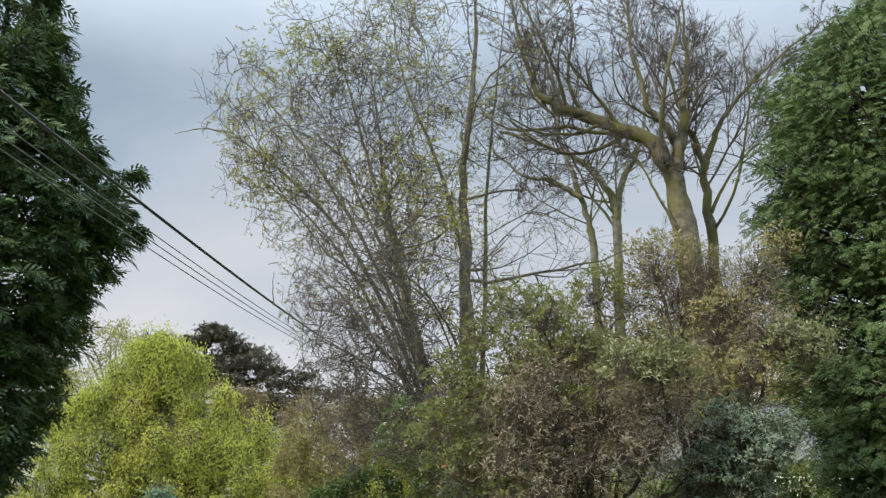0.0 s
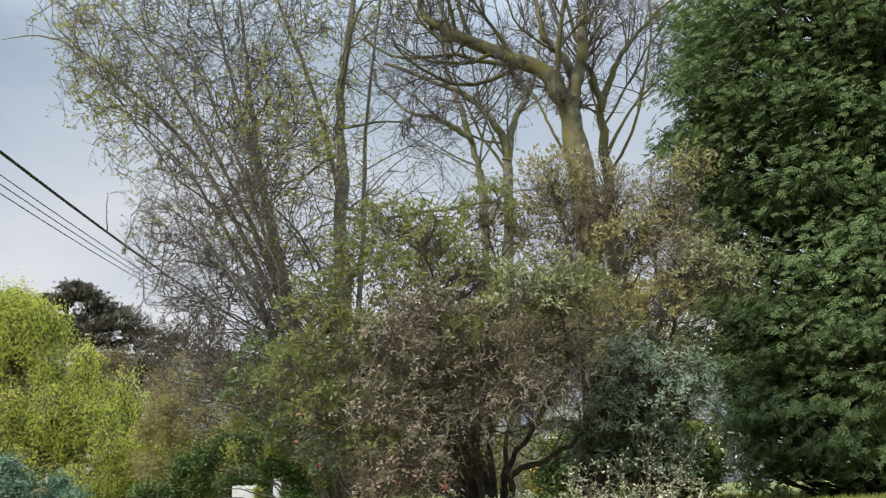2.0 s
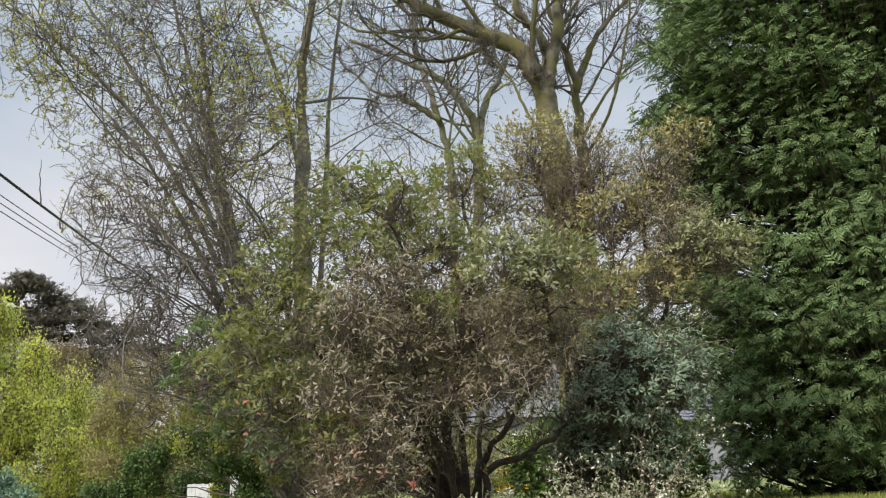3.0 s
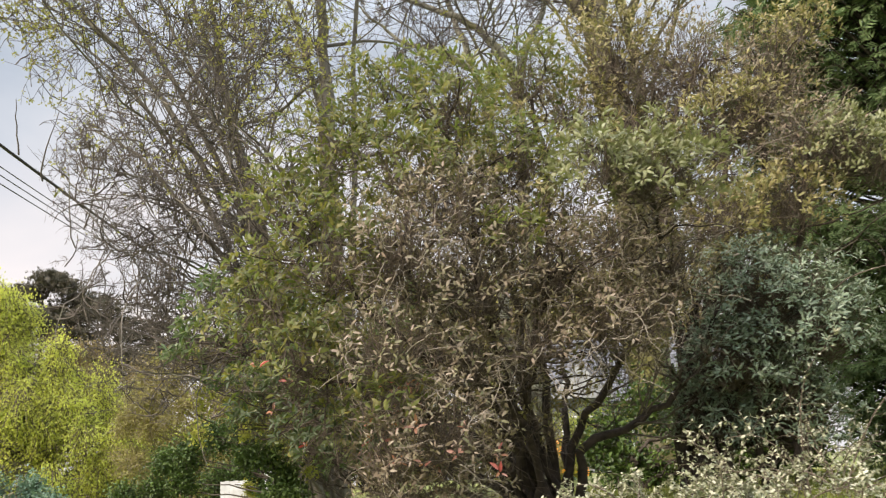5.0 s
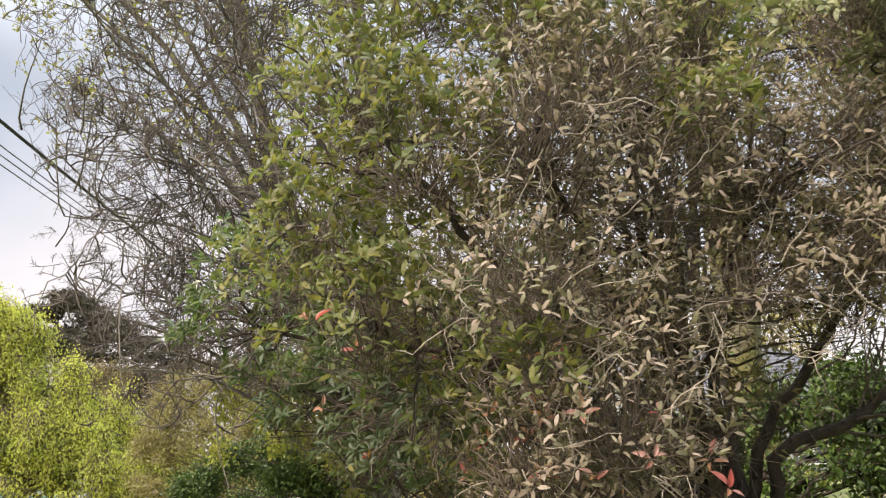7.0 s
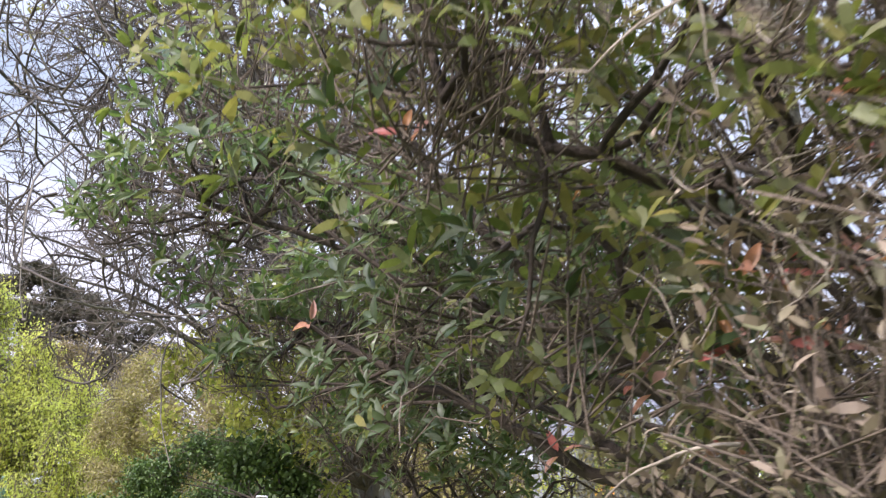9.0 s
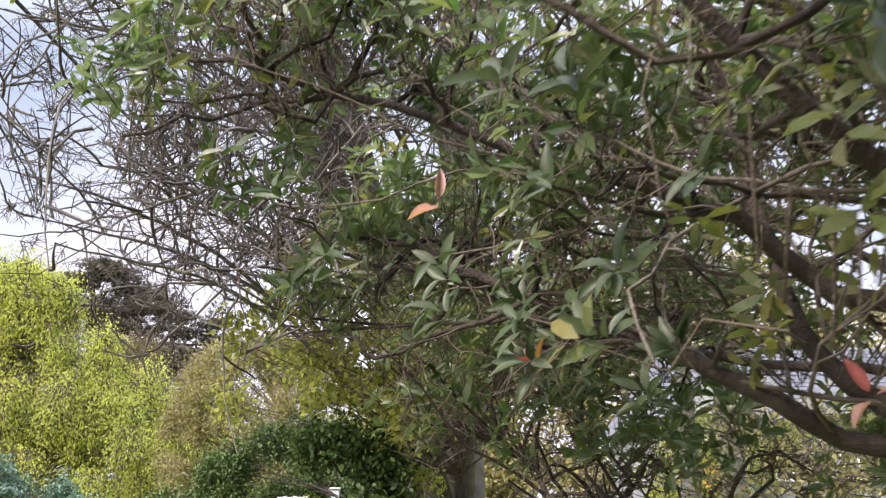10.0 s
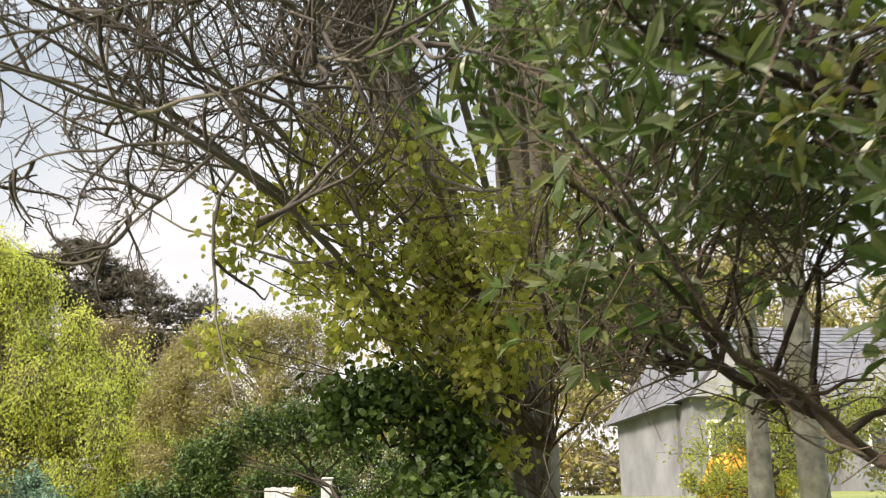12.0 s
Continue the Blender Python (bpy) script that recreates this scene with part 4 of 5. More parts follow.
def arching_shrub(name, label, base, n_stems, x_range, y_range, reach, seed):
    """Low arching sprays set with small cream-edged leaves."""
    rng = np.random.default_rng(seed)
    shrub = thing(name, base, label, "shrub")
    S = np.stack([rng.uniform(*x_range, n_stems), rng.uniform(*y_range, n_stems), np.zeros(n_stems)], 1)
    S[:, 2] = ground_z(S[:, 0], S[:, 1]) - 0.03
    D = np.stack([rng.normal(0.25, 0.6, n_stems), rng.normal(-0.1, 0.5, n_stems), rng.uniform(0.5, 1.1, n_stems)], 1)
    a = grow(S, D, rng.uniform(0.5, 1.0, n_stems) * reach, np.full(n_stems, 0.006), 10, 0.02, 0.12, rng, 0.3, 0.35)
    b = sprout(*a, 5, 0.2, 0.95, 45, 0.35, 0.6, 6, 0.02, 0.15, rng, 0.4, 0.1)
    part("branchwork", mesh_of(name + "_sprays", *tubes([a, b], 4), True), B_DTWIG, shrub, kind="stuff")
    Cs, As = [], []
    for P, m in ((a[0], 26), (b[0], 12)):
        n, k, _ = P.shape
        t = rng.uniform(0.15, 1, (n, m)) * (k - 1)
        i = np.minimum(t.astype(int), k - 2)
        u = (t - i)[..., None]
        r = np.arange(n)[:, None]
        Cs.append((P[r, i] * (1 - u) + P[r, i + 1] * u).reshape(-1, 3))
        As.append(unit(unit(P[r, i + 1] - P[r, i]) * 0.5 + rng.normal(0, 0.8, (n, m, 3))).reshape(-1, 3))
    C, A = np.concatenate(Cs), np.concatenate(As)
    N = unit(rng.normal(0, 0.5, C.shape) + np.array([0, 0, 1.0]))
    L = rng.uniform(0.022, 0.038, len(C))
    part("foliage", mesh_of(name + "_leaves", *scatter(LEAF4, C, A, N, L, L * 0.5)), M_WHITE_LEAF, shrub, "small cream-variegated leaves", "stuff")
    return shrub


arching_shrub("variegated_shrub", "low arching shrub with small cream-white variegated leaves", (2.2, 10.6, 1.2), 130, (0.9, 3.4), (10.1, 10.9), 0.44, 8)
arching_shrub("variegated_spray", "long arching sprays of small whitish leaves", (3.2, 11.0, 1.35), 26, (2.7, 3.6), (10.7, 11.4), 1.15, 9)


# ---- conifers ----
def cypress(name, label, base, profile, n, mat, seed, size=0.26, lump=0.18, face=None):
    """profile: (height, radius) pairs. Sprays lie in overlapping shelves on an uneven surface."""
    rng = np.random.default_rng(seed)
    tree = thing(name, base, label, "tree")
    bx, by, bz = base
    hs, rs = np.array([p[0] for p in profile]), np.array([p[1] for p in profile])
    top = hs[-1]
    P, R = limb([(bx, by, bz - 0.2), (bx + 0.1, by, (bz + top) / 2), (bx, by, top - 0.3)], 0.28, 0.03, 20, rng)
    part("trunk", mesh_of(name + "_trunk", *tubes([(P[None], R[None])], 10), True), B_DARK, tree)
    # boughs: each carries one shelf of sprays
    nb = n // 26
    w = np.interp(np.linspace(hs[0], top, 200), hs, rs) + 0.15
    z = np.interp(rng.uniform(0, 1, nb), np.cumsum(w) / w.sum(), np.linspace(hs[0], top, 200))
    az = rng.uniform(0, 2 * np.pi, nb)
    if face is not None:
        az = np.where(rng.uniform(0, 1, nb) < 0.82, face + rng.uniform(-1.6, 1.6, nb), az)
    rad = np.interp(z, hs, rs) * (1 + lump * np.sin(az * 5 + z * 2.1) * np.cos(z * 3.3 + az * 2)) * rng.uniform(0.80, 1.04, nb)
    out = np.stack([np.cos(az), np.sin(az), np.zeros(nb)], 1)
    tip = np.stack([bx + out[:, 0] * rad, by + out[:, 1] * rad, z], 1)
    root = np.stack([bx + out[:, 0] * 0.1, by + out[:, 1] * 0.1, z - 0.35 * rad * rng.uniform(0.3, 1, nb)], 1)
    s = np.linspace(0, 1, 7)[None, :, None]
    BP = root[:, None] * (1 - s) + tip[:, None] * s
    BP[:, :, 2] -= (np.sin(np.pi * s[..., 0]) * 0.12 * rad[:, None])
    BR = np.tile(np.linspace(0.03, 0.006, 7), (nb, 1)) * (rad[:, None] / 3 + 0.3)
    part("branchwork", mesh_of(name + "_boughs", *tubes([(BP, BR)], 4), True), B_DARK, tree, kind="stuff")
    m = 26
    t = 1 - np.abs(rng.normal(0, 0.19, (nb, m))) * np.minimum(1, 2.0 / (rad[:, None] + 0.5))
    lateral = np.cross(out, np.array([0, 0, 1.0]))
    C = root[:, None] * (1 - t[..., None]) + tip[:, None] * t[..., None]
    lat = rng.normal(0, 0.24, (nb, m, 1))
    C = C + lateral[:, None] * lat + rng.normal(0, 0.05, (nb, m, 3))
    C[..., 2] -= 0.9 * lat[..., 0] ** 2
    A = unit(out[:, None] * 1.0 + lateral[:, None] * (lat * 2.2) + rng.normal(0, 0.42, (nb, m, 3)) + np.array([0, 0, -0.32]))
    N = unit(np.array([0, 0, 1.0]) + out[:, None] * 0.6 + rng.normal(0, 0.45, (nb, m, 3)))
    L = size * rng.uniform(0.6, 1.25, (nb, m))
    v, fcs = scatter(FROND, C.reshape(-1, 3), A.reshape(-1, 3), N.reshape(-1, 3), L.ravel(), L.ravel() * 1.0)
    part("foliage", mesh_of(name + "_sprays", v, fcs), mat, tree, "flat overlapping evergreen sprays", "stuff")
    m = 6
    t = rng.uniform(0.55, 0.9, (nb, m, 1))
    C = root[:, None] * (1 - t) + tip[:, None] * t + rng.normal(0, 0.26, (nb, m, 3))
    A = unit(out[:, None] + rng.normal(0, 0.6, (nb, m, 3)))
    N = unit(np.array([0, 0, 0.6]) + out[:, None] + rng.normal(0, 0.4, (nb, m, 3)))
    L = size * 1.25 * rng.uniform(0.7, 1.2, nb * m)
    v, fcs = scatter(FROND, C.reshape(-1, 3), A.reshape(-1, 3), N.reshape(-1, 3), L, L * 1.2)
    part("inner_foliage", mesh_of(name + "_inner", v, fcs), mat, tree, kind="stuff")
    return tree


cypress("broad_cypress", "broad dense mid-green cypress, foliage down to the lawn", (8.75, 14.9, 1.6),
        [(1.75, 2.4), (2.6, 2.9), (4.5, 3.15), (7.5, 3.2), (9.0, 3.1), (9.9, 2.65), (10.6, 1.6), (11.1, 0.4)], 40000, M_CYPRESS, 41, 0.175, 0.14, -2.2)
cypress("tall_cypress", "tall cypress, coloured dark as on its sunless side, with ragged upswept branch tips", (-11.5, 21.5, 0.5),
        [(1.5, 1.2), (3.6, 1.7), (5.6, 2.5), (8.0, 3.3), (10.0, 3.5), (12.0, 2.2), (15.0, 1.0), (17.0, 0.1)], 12500, M_CYPRESS_SHADED, 43, 0.46, 0.24, -0.8)


# ---- the lane further on ----
def small_leaf_tree(name, label, base, mat, clumps, per, leaf, seed, trunk_r=0.2, hang=0.0, bark=None, category="tree", wide=0.6, shape=BLADE):
    """A trunk, limbs to every clump of the crown, hanging twigs and many small leaves."""
    rng = np.random.default_rng(seed)
    tree = thing(name, base, label, category)
    b = np.array(base)
    cl = np.array(clumps)
    mid = np.array([b[0], b[1], b[2] + 0.35 * (cl[:, 2].max() - b[2])])
    P, R = limb([b - [0, 0, 0.2], (b + mid) / 2, mid, [cl[:, 0].mean(), cl[:, 1].mean(), cl[:, 2].max() * 0.85]], trunk_r, trunk_r * 0.25, 20, rng)
    part("trunk", mesh_of(name + "_trunk", *tubes([(P[None], R[None])], 9), True), bark or B_GREY, tree)
    tw, Cs, As = [], [], []
    lims = []
    for cx, cy, cz, r in cl:
        c = np.array([cx, cy, cz])
        s = P[np.clip(np.argmin(np.abs(P[:, 2] - (cz - 0.6 * r))) - 2, 2, 19)]
        lims.append(limb([s, (s + c) / 2 + [0, 0, 0.15 * r], c], trunk_r * 0.4, min(0.015, trunk_r * 0.12), 10, rng, min(0.03, trunk_r * 0.6)))
        n = per
        d = sphere_pts(n, rng)
        tip = c + d * r * rng.uniform(0.35, 1.05, (n, 1)) * (1 + 0.25 * np.sin(d[:, :1] * 6 + cx) * np.cos(d[:, 2:] * 5 + cz))
        tip[:, 2] -= hang * rng.uniform(0, 1, n) * r
        inner = c + (tip - c) * 0.3 + np.array([0, 0, hang * 0.5 * r])
        tw.append(np.stack([inner, tip], 1))
        m = 11
        u = rng.uniform(0.25, 1.05, (n, m, 1))
        q = inner[:, None] * (1 - u) + tip[:, None] * u + rng.normal(0, leaf * 1.3, (n, m, 3))
        Cs.append(q.reshape(-1, 3))
        As.append((unit(rng.normal(0, 1, (n, m, 3)) + np.array([0, 0, -0.5 - hang]))).reshape(-1, 3))
    part("branchwork", mesh_of(name + "_limbs", *tubes([(np.stack([g[0] for g in lims]), np.stack([g[1] for g in lims]))], 6), True), bark or B_GREY, tree, kind="stuff")
    TW = np.concatenate(tw)
    part("twig_mass", mesh_of(name + "_twigs", *tubes([(TW, np.tile(np.array([0.009, 0.004]) * max(0.4, leaf / 0.1), (len(TW), 1)))], 3), True), bark or B_DTWIG, tree, kind="stuff")
    C, A = np.concatenate(Cs), np.concatenate(As)
    N = unit(rng.normal(0, 1, C.shape) + np.array([0, 0, 0.8]))
    L = leaf * rng.uniform(0.6, 1.3, len(C))
    part("crown", mesh_of(name + "_crown", *scatter(shape, C, A, N, L, L * wide)), mat, tree, kind="stuff")
    return tree


def crown_clumps(centre, radii, n, size, seed, cone=0.0):
    """Clump centres spread over an uneven crown."""
    rng = np.random.default_rng(seed)
    d = sphere_pts(n, rng) * rng.uniform(0.35, 1.0, (n, 1)) ** 0.5
    if cone > 0.9:
        h = rng.uniform(0, 0.97, n) ** 1.7
        a, q = rng.uniform(0, 2 * np.pi, n), (1 - h) ** 1.0 * rng.uniform(0.05, 1, n) ** 0.42
        return [(centre[0] + math.cos(t) * g * radii[0], centre[1] + math.sin(t) * g * radii[1], centre[2] + k * radii[2], size * s) for t, g, k, s in zip(a, q, h, rng.uniform(0.75, 1.2, n))]
    if cone > 0.5:
        d[:, 2] = np.abs(d[:, 2])
    z = d[:, 2]
    f = 1 - cone * (z + 1) / 2 if cone <= 0.5 else 1 - cone * z ** 1.5
    return [(centre[0] + a * radii[0] * q, centre[1] + b * radii[1] * q, centre[2] + c * radii[2], size * rs) for (a, b, c), q, rs in zip(d, f, rng.uniform(0.7, 1.25, n))]


small_leaf_tree("lime_green_tree", "broad weeping tree in bright yellow-green spring leaf", (-15.4, 51, 0.6), M_LIME,
                crown_clumps((-15.6, 50, 2.2), (12.8, 3.0, 9.9), 240, 1.25, 3, 0.95), 80, 0.12, 51, 0.3, 0.9)
small_leaf_tree("blue_green_shrub", "rounded blue-green shrub under a lime-green tree", (-11.2, 42, 0.6), M_BLUE,
                crown_clumps((-11.2, 42, 2.3), (2.2, 1.4, 1.2), 14, 0.7, 5), 110, 0.12, 53, 0.08, 0.0, None, "shrub")
small_leaf_tree("pale_far_tree", "distant tree just coming into pale leaf", (-23, 64, 0.6), M_BUD,
                crown_clumps((-23, 64, 11), (4.5, 3, 5.5), 26, 1.7, 6), 40, 0.16, 54, 0.3, 0.2)
small_leaf_tree("brown_thicket", "mauve-brown leafless trees below a dark pine", (-9.0, 56, 0.6), M_MAUVE,
                crown_clumps((-11.2, 56, 7.6), (6.6, 2.0, 2.8), 52, 1.15, 7), 70, 0.11, 55, 0.2, 0.0, B_TWIG)
small_leaf_tree("olive_thicket", "olive-brown twiggy shrub behind a white post", (-3.6, 44.5, 0.4), M_BROWNFAR,
                crown_clumps((-4.1, 44.5, 4.7), (4.4, 1.5, 3.3), 74, 0.85, 8), 90, 0.09, 56, 0.12, 0.1, B_TWIG, "shrub")
_rh = np.random.default_rng(9)
HAZEL_CLUMPS = [(-0.02 + 0.60 * a, 17.8 + 0.4 * b, 2.62 + 0.42 * c - 0.12 * a, r) for a, b, c, r in zip(*_rh.normal(0, 1, (3, 120)).clip(-2.1, 2.1), _rh.uniform(0.10, 0.24, 120))]
HAZEL_CLUMPS = [c for c in HAZEL_CLUMPS if (c[2] > 2.05 or c[0] > -0.3) and (c[2] > 2.35 or c[0] < 0.2)]
small_leaf_tree("hazel_shrub", "hazel shrub in fresh yellow-green leaf overhanging the lane", (0.5, 18.4, 0.5), M_HAZEL,
                HAZEL_CLUMPS, 9, 0.044, 57, 0.022, 0.1, B_DTWIG, "shrub", 0.85, LEAF4)
small_leaf_tree("dark_hedge_shrub", "dark glossy evergreen hedge shrub below a hazel", (0.0, 17.9, 0.1), M_HOLLY,
                crown_clumps((-0.14, 17.7, 1.42), (0.2, 0.5, 0.45), 26, 0.18, 10) + [(-0.15, 17.7, 2.02, 0.17), (-0.42, 17.65, 2.08, 0.15), (-0.62, 17.7, 2.05, 0.13)], 80, 0.048, 58, 0.05, 0.0, B_DARK, "shrub", 0.62, LEAF4)
small_leaf_tree("dark_far_hedge", "dark evergreen hedge overhanging a post at the lane's end", (-1.0, 37.5, 0.4), M_HOLLY,
                [(-0.5, 37.5, 1.5, 0.8), (0.3, 37.5, 2.4, 1.0), (1.4, 37.0, 2.8, 1.0), (-1.5, 38.0, 3.55, 0.8), (-2.4, 38.0, 3.65, 0.85), (-3.4, 38.2, 3.6, 0.8), (-0.7, 37.8, 3.1, 0.7),
                 (-4.3, 38.2, 3.0, 0.7), (-4.4, 38.2, 2.2, 0.6), (-3.6, 42.4, 2.2, 0.9), (-2.6, 42.4, 2.5, 0.9), (-1.6, 42.4, 2.3, 0.9), (-2.2, 42.4, 1.3, 0.9), (-3.6, 42.4, 1.2, 0.9), (-5.3, 38.5, 1.9, 0.75), (-6.3, 38.5, 1.7, 0.8), (-5.0, 38.5, 2.9, 0.55), (0.3, 37.4, 1.2, 0.9)], 200, 0.11, 59, 0.1, 0.1, B_DARK, "hedge")


def layered_pine(name, label, base, height, tiers, seed):
    """A dark pine with flat tiers of needles on long level boughs."""
    rng = np.random.default_rng(seed)
    tree = thing(name, base, label, "tree")
    b = np.array(base)
    P, R = limb([b - [0, 0, 0.2], b + [0.3, 0, height * 0.5], b + [0.2, 0, height]], 0.35, 0.05, 20, rng)
    part("trunk", mesh_of(name + "_trunk", *tubes([(P[None], R[None])], 9), True), B_DARK, tree)
    groups, Cs, As = [], [], []
    for z, dx, dy, rise in tiers:
        s = b + [0.25, 0, z]
        e = b + [dx, dy, z + rise]
        g = limb([s, (s + e) / 2 + [0, 0, 0.1 * rise + 0.2], e], 0.11, 0.03, 12, rng, 0.05)
        groups.append((g[0][None], g[1][None]))
    BP, BR = np.concatenate([g[0] for g in groups]), np.concatenate([g[1] for g in groups])
    c = sprout(BP, BR, 14, 0.25, 1.0, 45, 0.3, 0.6, 6, 0.12, 0.15, rng, 0.4, 0, 0.012, 0.35)
    d = sprout(*c, 6, 0.2, 1.0, 45, 0.4, 0.7, 4, 0.15, 0.15, rng, 0.5, 0, 0.008, 0.3)
    part("branchwork", mesh_of(name + "_boughs", *tubes([(BP, BR), c, d], 4), True), B_DARK, tree, kind="stuff")
    C = np.concatenate([d[0][:, 1:].reshape(-1, 3), c[0][:, 2:].reshape(-1, 3)])
    C = np.repeat(C, 3, 0) + rng.normal(0, 0.22, (len(C) * 3, 3)) * np.array([1.7, 1.7, 0.3])
    A = unit(rng.normal(0, 0.7, C.shape) + np.array([0, 0, 0.6]))
    N = unit(rng.normal(0, 1, C.shape))
    L = rng.uniform(0.13, 0.27, len(C))
    part("foliage", mesh_of(name + "_needles", *scatter(TUFT, C, A, N, L, L)), M_PINE, tree, "dark needle tufts in flat tiers", "stuff")
    return tree


layered_pine("dark_pine", "dark flat-tiered pine standing behind the lane's trees", (-15.2, 58, 0.2), 13.0,
             [(12.6, 1.6, 0, 0.6), (12.2, -1.6, 0.4, 0.6), (11.6, 3.2, 0.5, 0.9), (10.8, 4.4, -0.5, 0.4), (10.2, 6.6, 0.2, 0.2), (9.4, 7.8, 0.5, 0.3), (9.6, -3, 0, 0.3), (8.4, 6.0, -0.6, 0.2), (11.2, 0.5, 2.5, 0.5), (10.6, 0.8, -2.5, 0.4), (8.8, 3.6, 1.5, 0.4), (7.8, 4.8, 0.4, 0.4), (9.8, 2.2, -0.8, 0.5), (12.9, 0.6, 0.3, 0.9)], 61)
small_leaf_tree("garden_wood", "grey-brown leafless trees behind the house", (14, 58, 1.5), M_BROWNFAR,
                crown_clumps((15, 58, 7.0), (16, 3, 7.0), 90, 2.4, 19), 55, 0.30, 64, 0.3, 0.0, B_TWIG, "wood")
small_leaf_tree("far_wood", "hazy brown leafless wood closing the view", (-8, 75, 0.6), M_BROWNFAR,
                crown_clumps((-6, 75, 5), (16, 3, 4.0), 40, 2.2, 13), 45, 0.24, 63, 0.3, 0.0, B_TWIG, "wood")


# ---- built things ----
def box(bm, x0, y0, z0, x1, y1, z1, bevel=0.0):
    r = bmesh.ops.create_cube(bm, size=1.0, matrix=Matrix.Translation(((x0 + x1) / 2, (y0 + y1) / 2, (z0 + z1) / 2)) @ Matrix.Diagonal((x1 - x0, y1 - y0, z1 - z0, 1)))
    if bevel:
        es = list({ed for v in r["verts"] for ed in v.link_edges})
        bmesh.ops.bevel(bm, geom=es, offset=bevel, segments=2, affect="EDGES")
    return bm


def boxed(*a, bevel=0.0):
    return box(bmesh.new(), *a, bevel=bevel)


def cable(name, label, pts, r, mat):
    P = curve_pts(pts, 60)
    ob = part(name, mesh_of(name, *tubes([(P[None], np.full((1, 60), r))], 6), True), mat)
    tagged(ob, label, "cable", "overhead lines", "")
    return ob


cable("overhead_cable", "thick black overhead cable sagging along the lane", [(-5.42, -6, 5.49), (-4.44, 8, 5.79), (-3.46, 22, 6.47), (-2.34, 38, 7.74)], 0.022, M_CABLE)
for k in range(3):
    cable("overhead_wire", "thin grey overhead wire beside a thicker cable", [(-5.44, -6, 5.19 - 0.15 * k), (-4.46, 8, 5.50 - 0.13 * k), (-3.47, 22, 6.22 - 0.10 * k), (-2.34, 38, 7.70 - 0.02 * k)], 0.0075, M_WIRE)

post = thing("white_post", (-1.67, 40.6, 0.4), "weathered white square post under a dark hedge", "post")
part("shaft", boxed(-1.82, 40.5, 0.2, -1.52, 40.75, 2.36, bevel=0.015), M_POST, post)
part("cap", boxed(-1.86, 40.46, 2.36, -1.48, 40.79, 2.42, bevel=0.012), M_POST, post)

panel = thing("white_gate", (-2.95, 41.2, 0.4), "white-painted boarded gate under a dark hedge", "gate")
for k in range(6):
    part("board", boxed(-3.46 + k * 0.16, 41.15, 0.35, -3.305 + k * 0.16, 41.2, 2.16 + 0.02 * (k % 2), bevel=0.006), M_POST, panel)
for z in (0.7, 1.9):
    part("rail", boxed(-3.46, 41.203, z, -2.505, 41.25, z + 0.12, bevel=0.006), M_POST, panel)
small_leaf_tree("gate_shrub", "small yellow-green shrub between a gate and a post", (-2.25, 40.3, 0.4), M_FLOWER,
                [(-2.35, 40.3, 1.9, 0.28), (-2.3, 40.3, 1.4, 0.32), (-2.5, 40.3, 1.2, 0.3)], 60, 0.07, 75, 0.03, 0.0, B_DTWIG, "shrub")


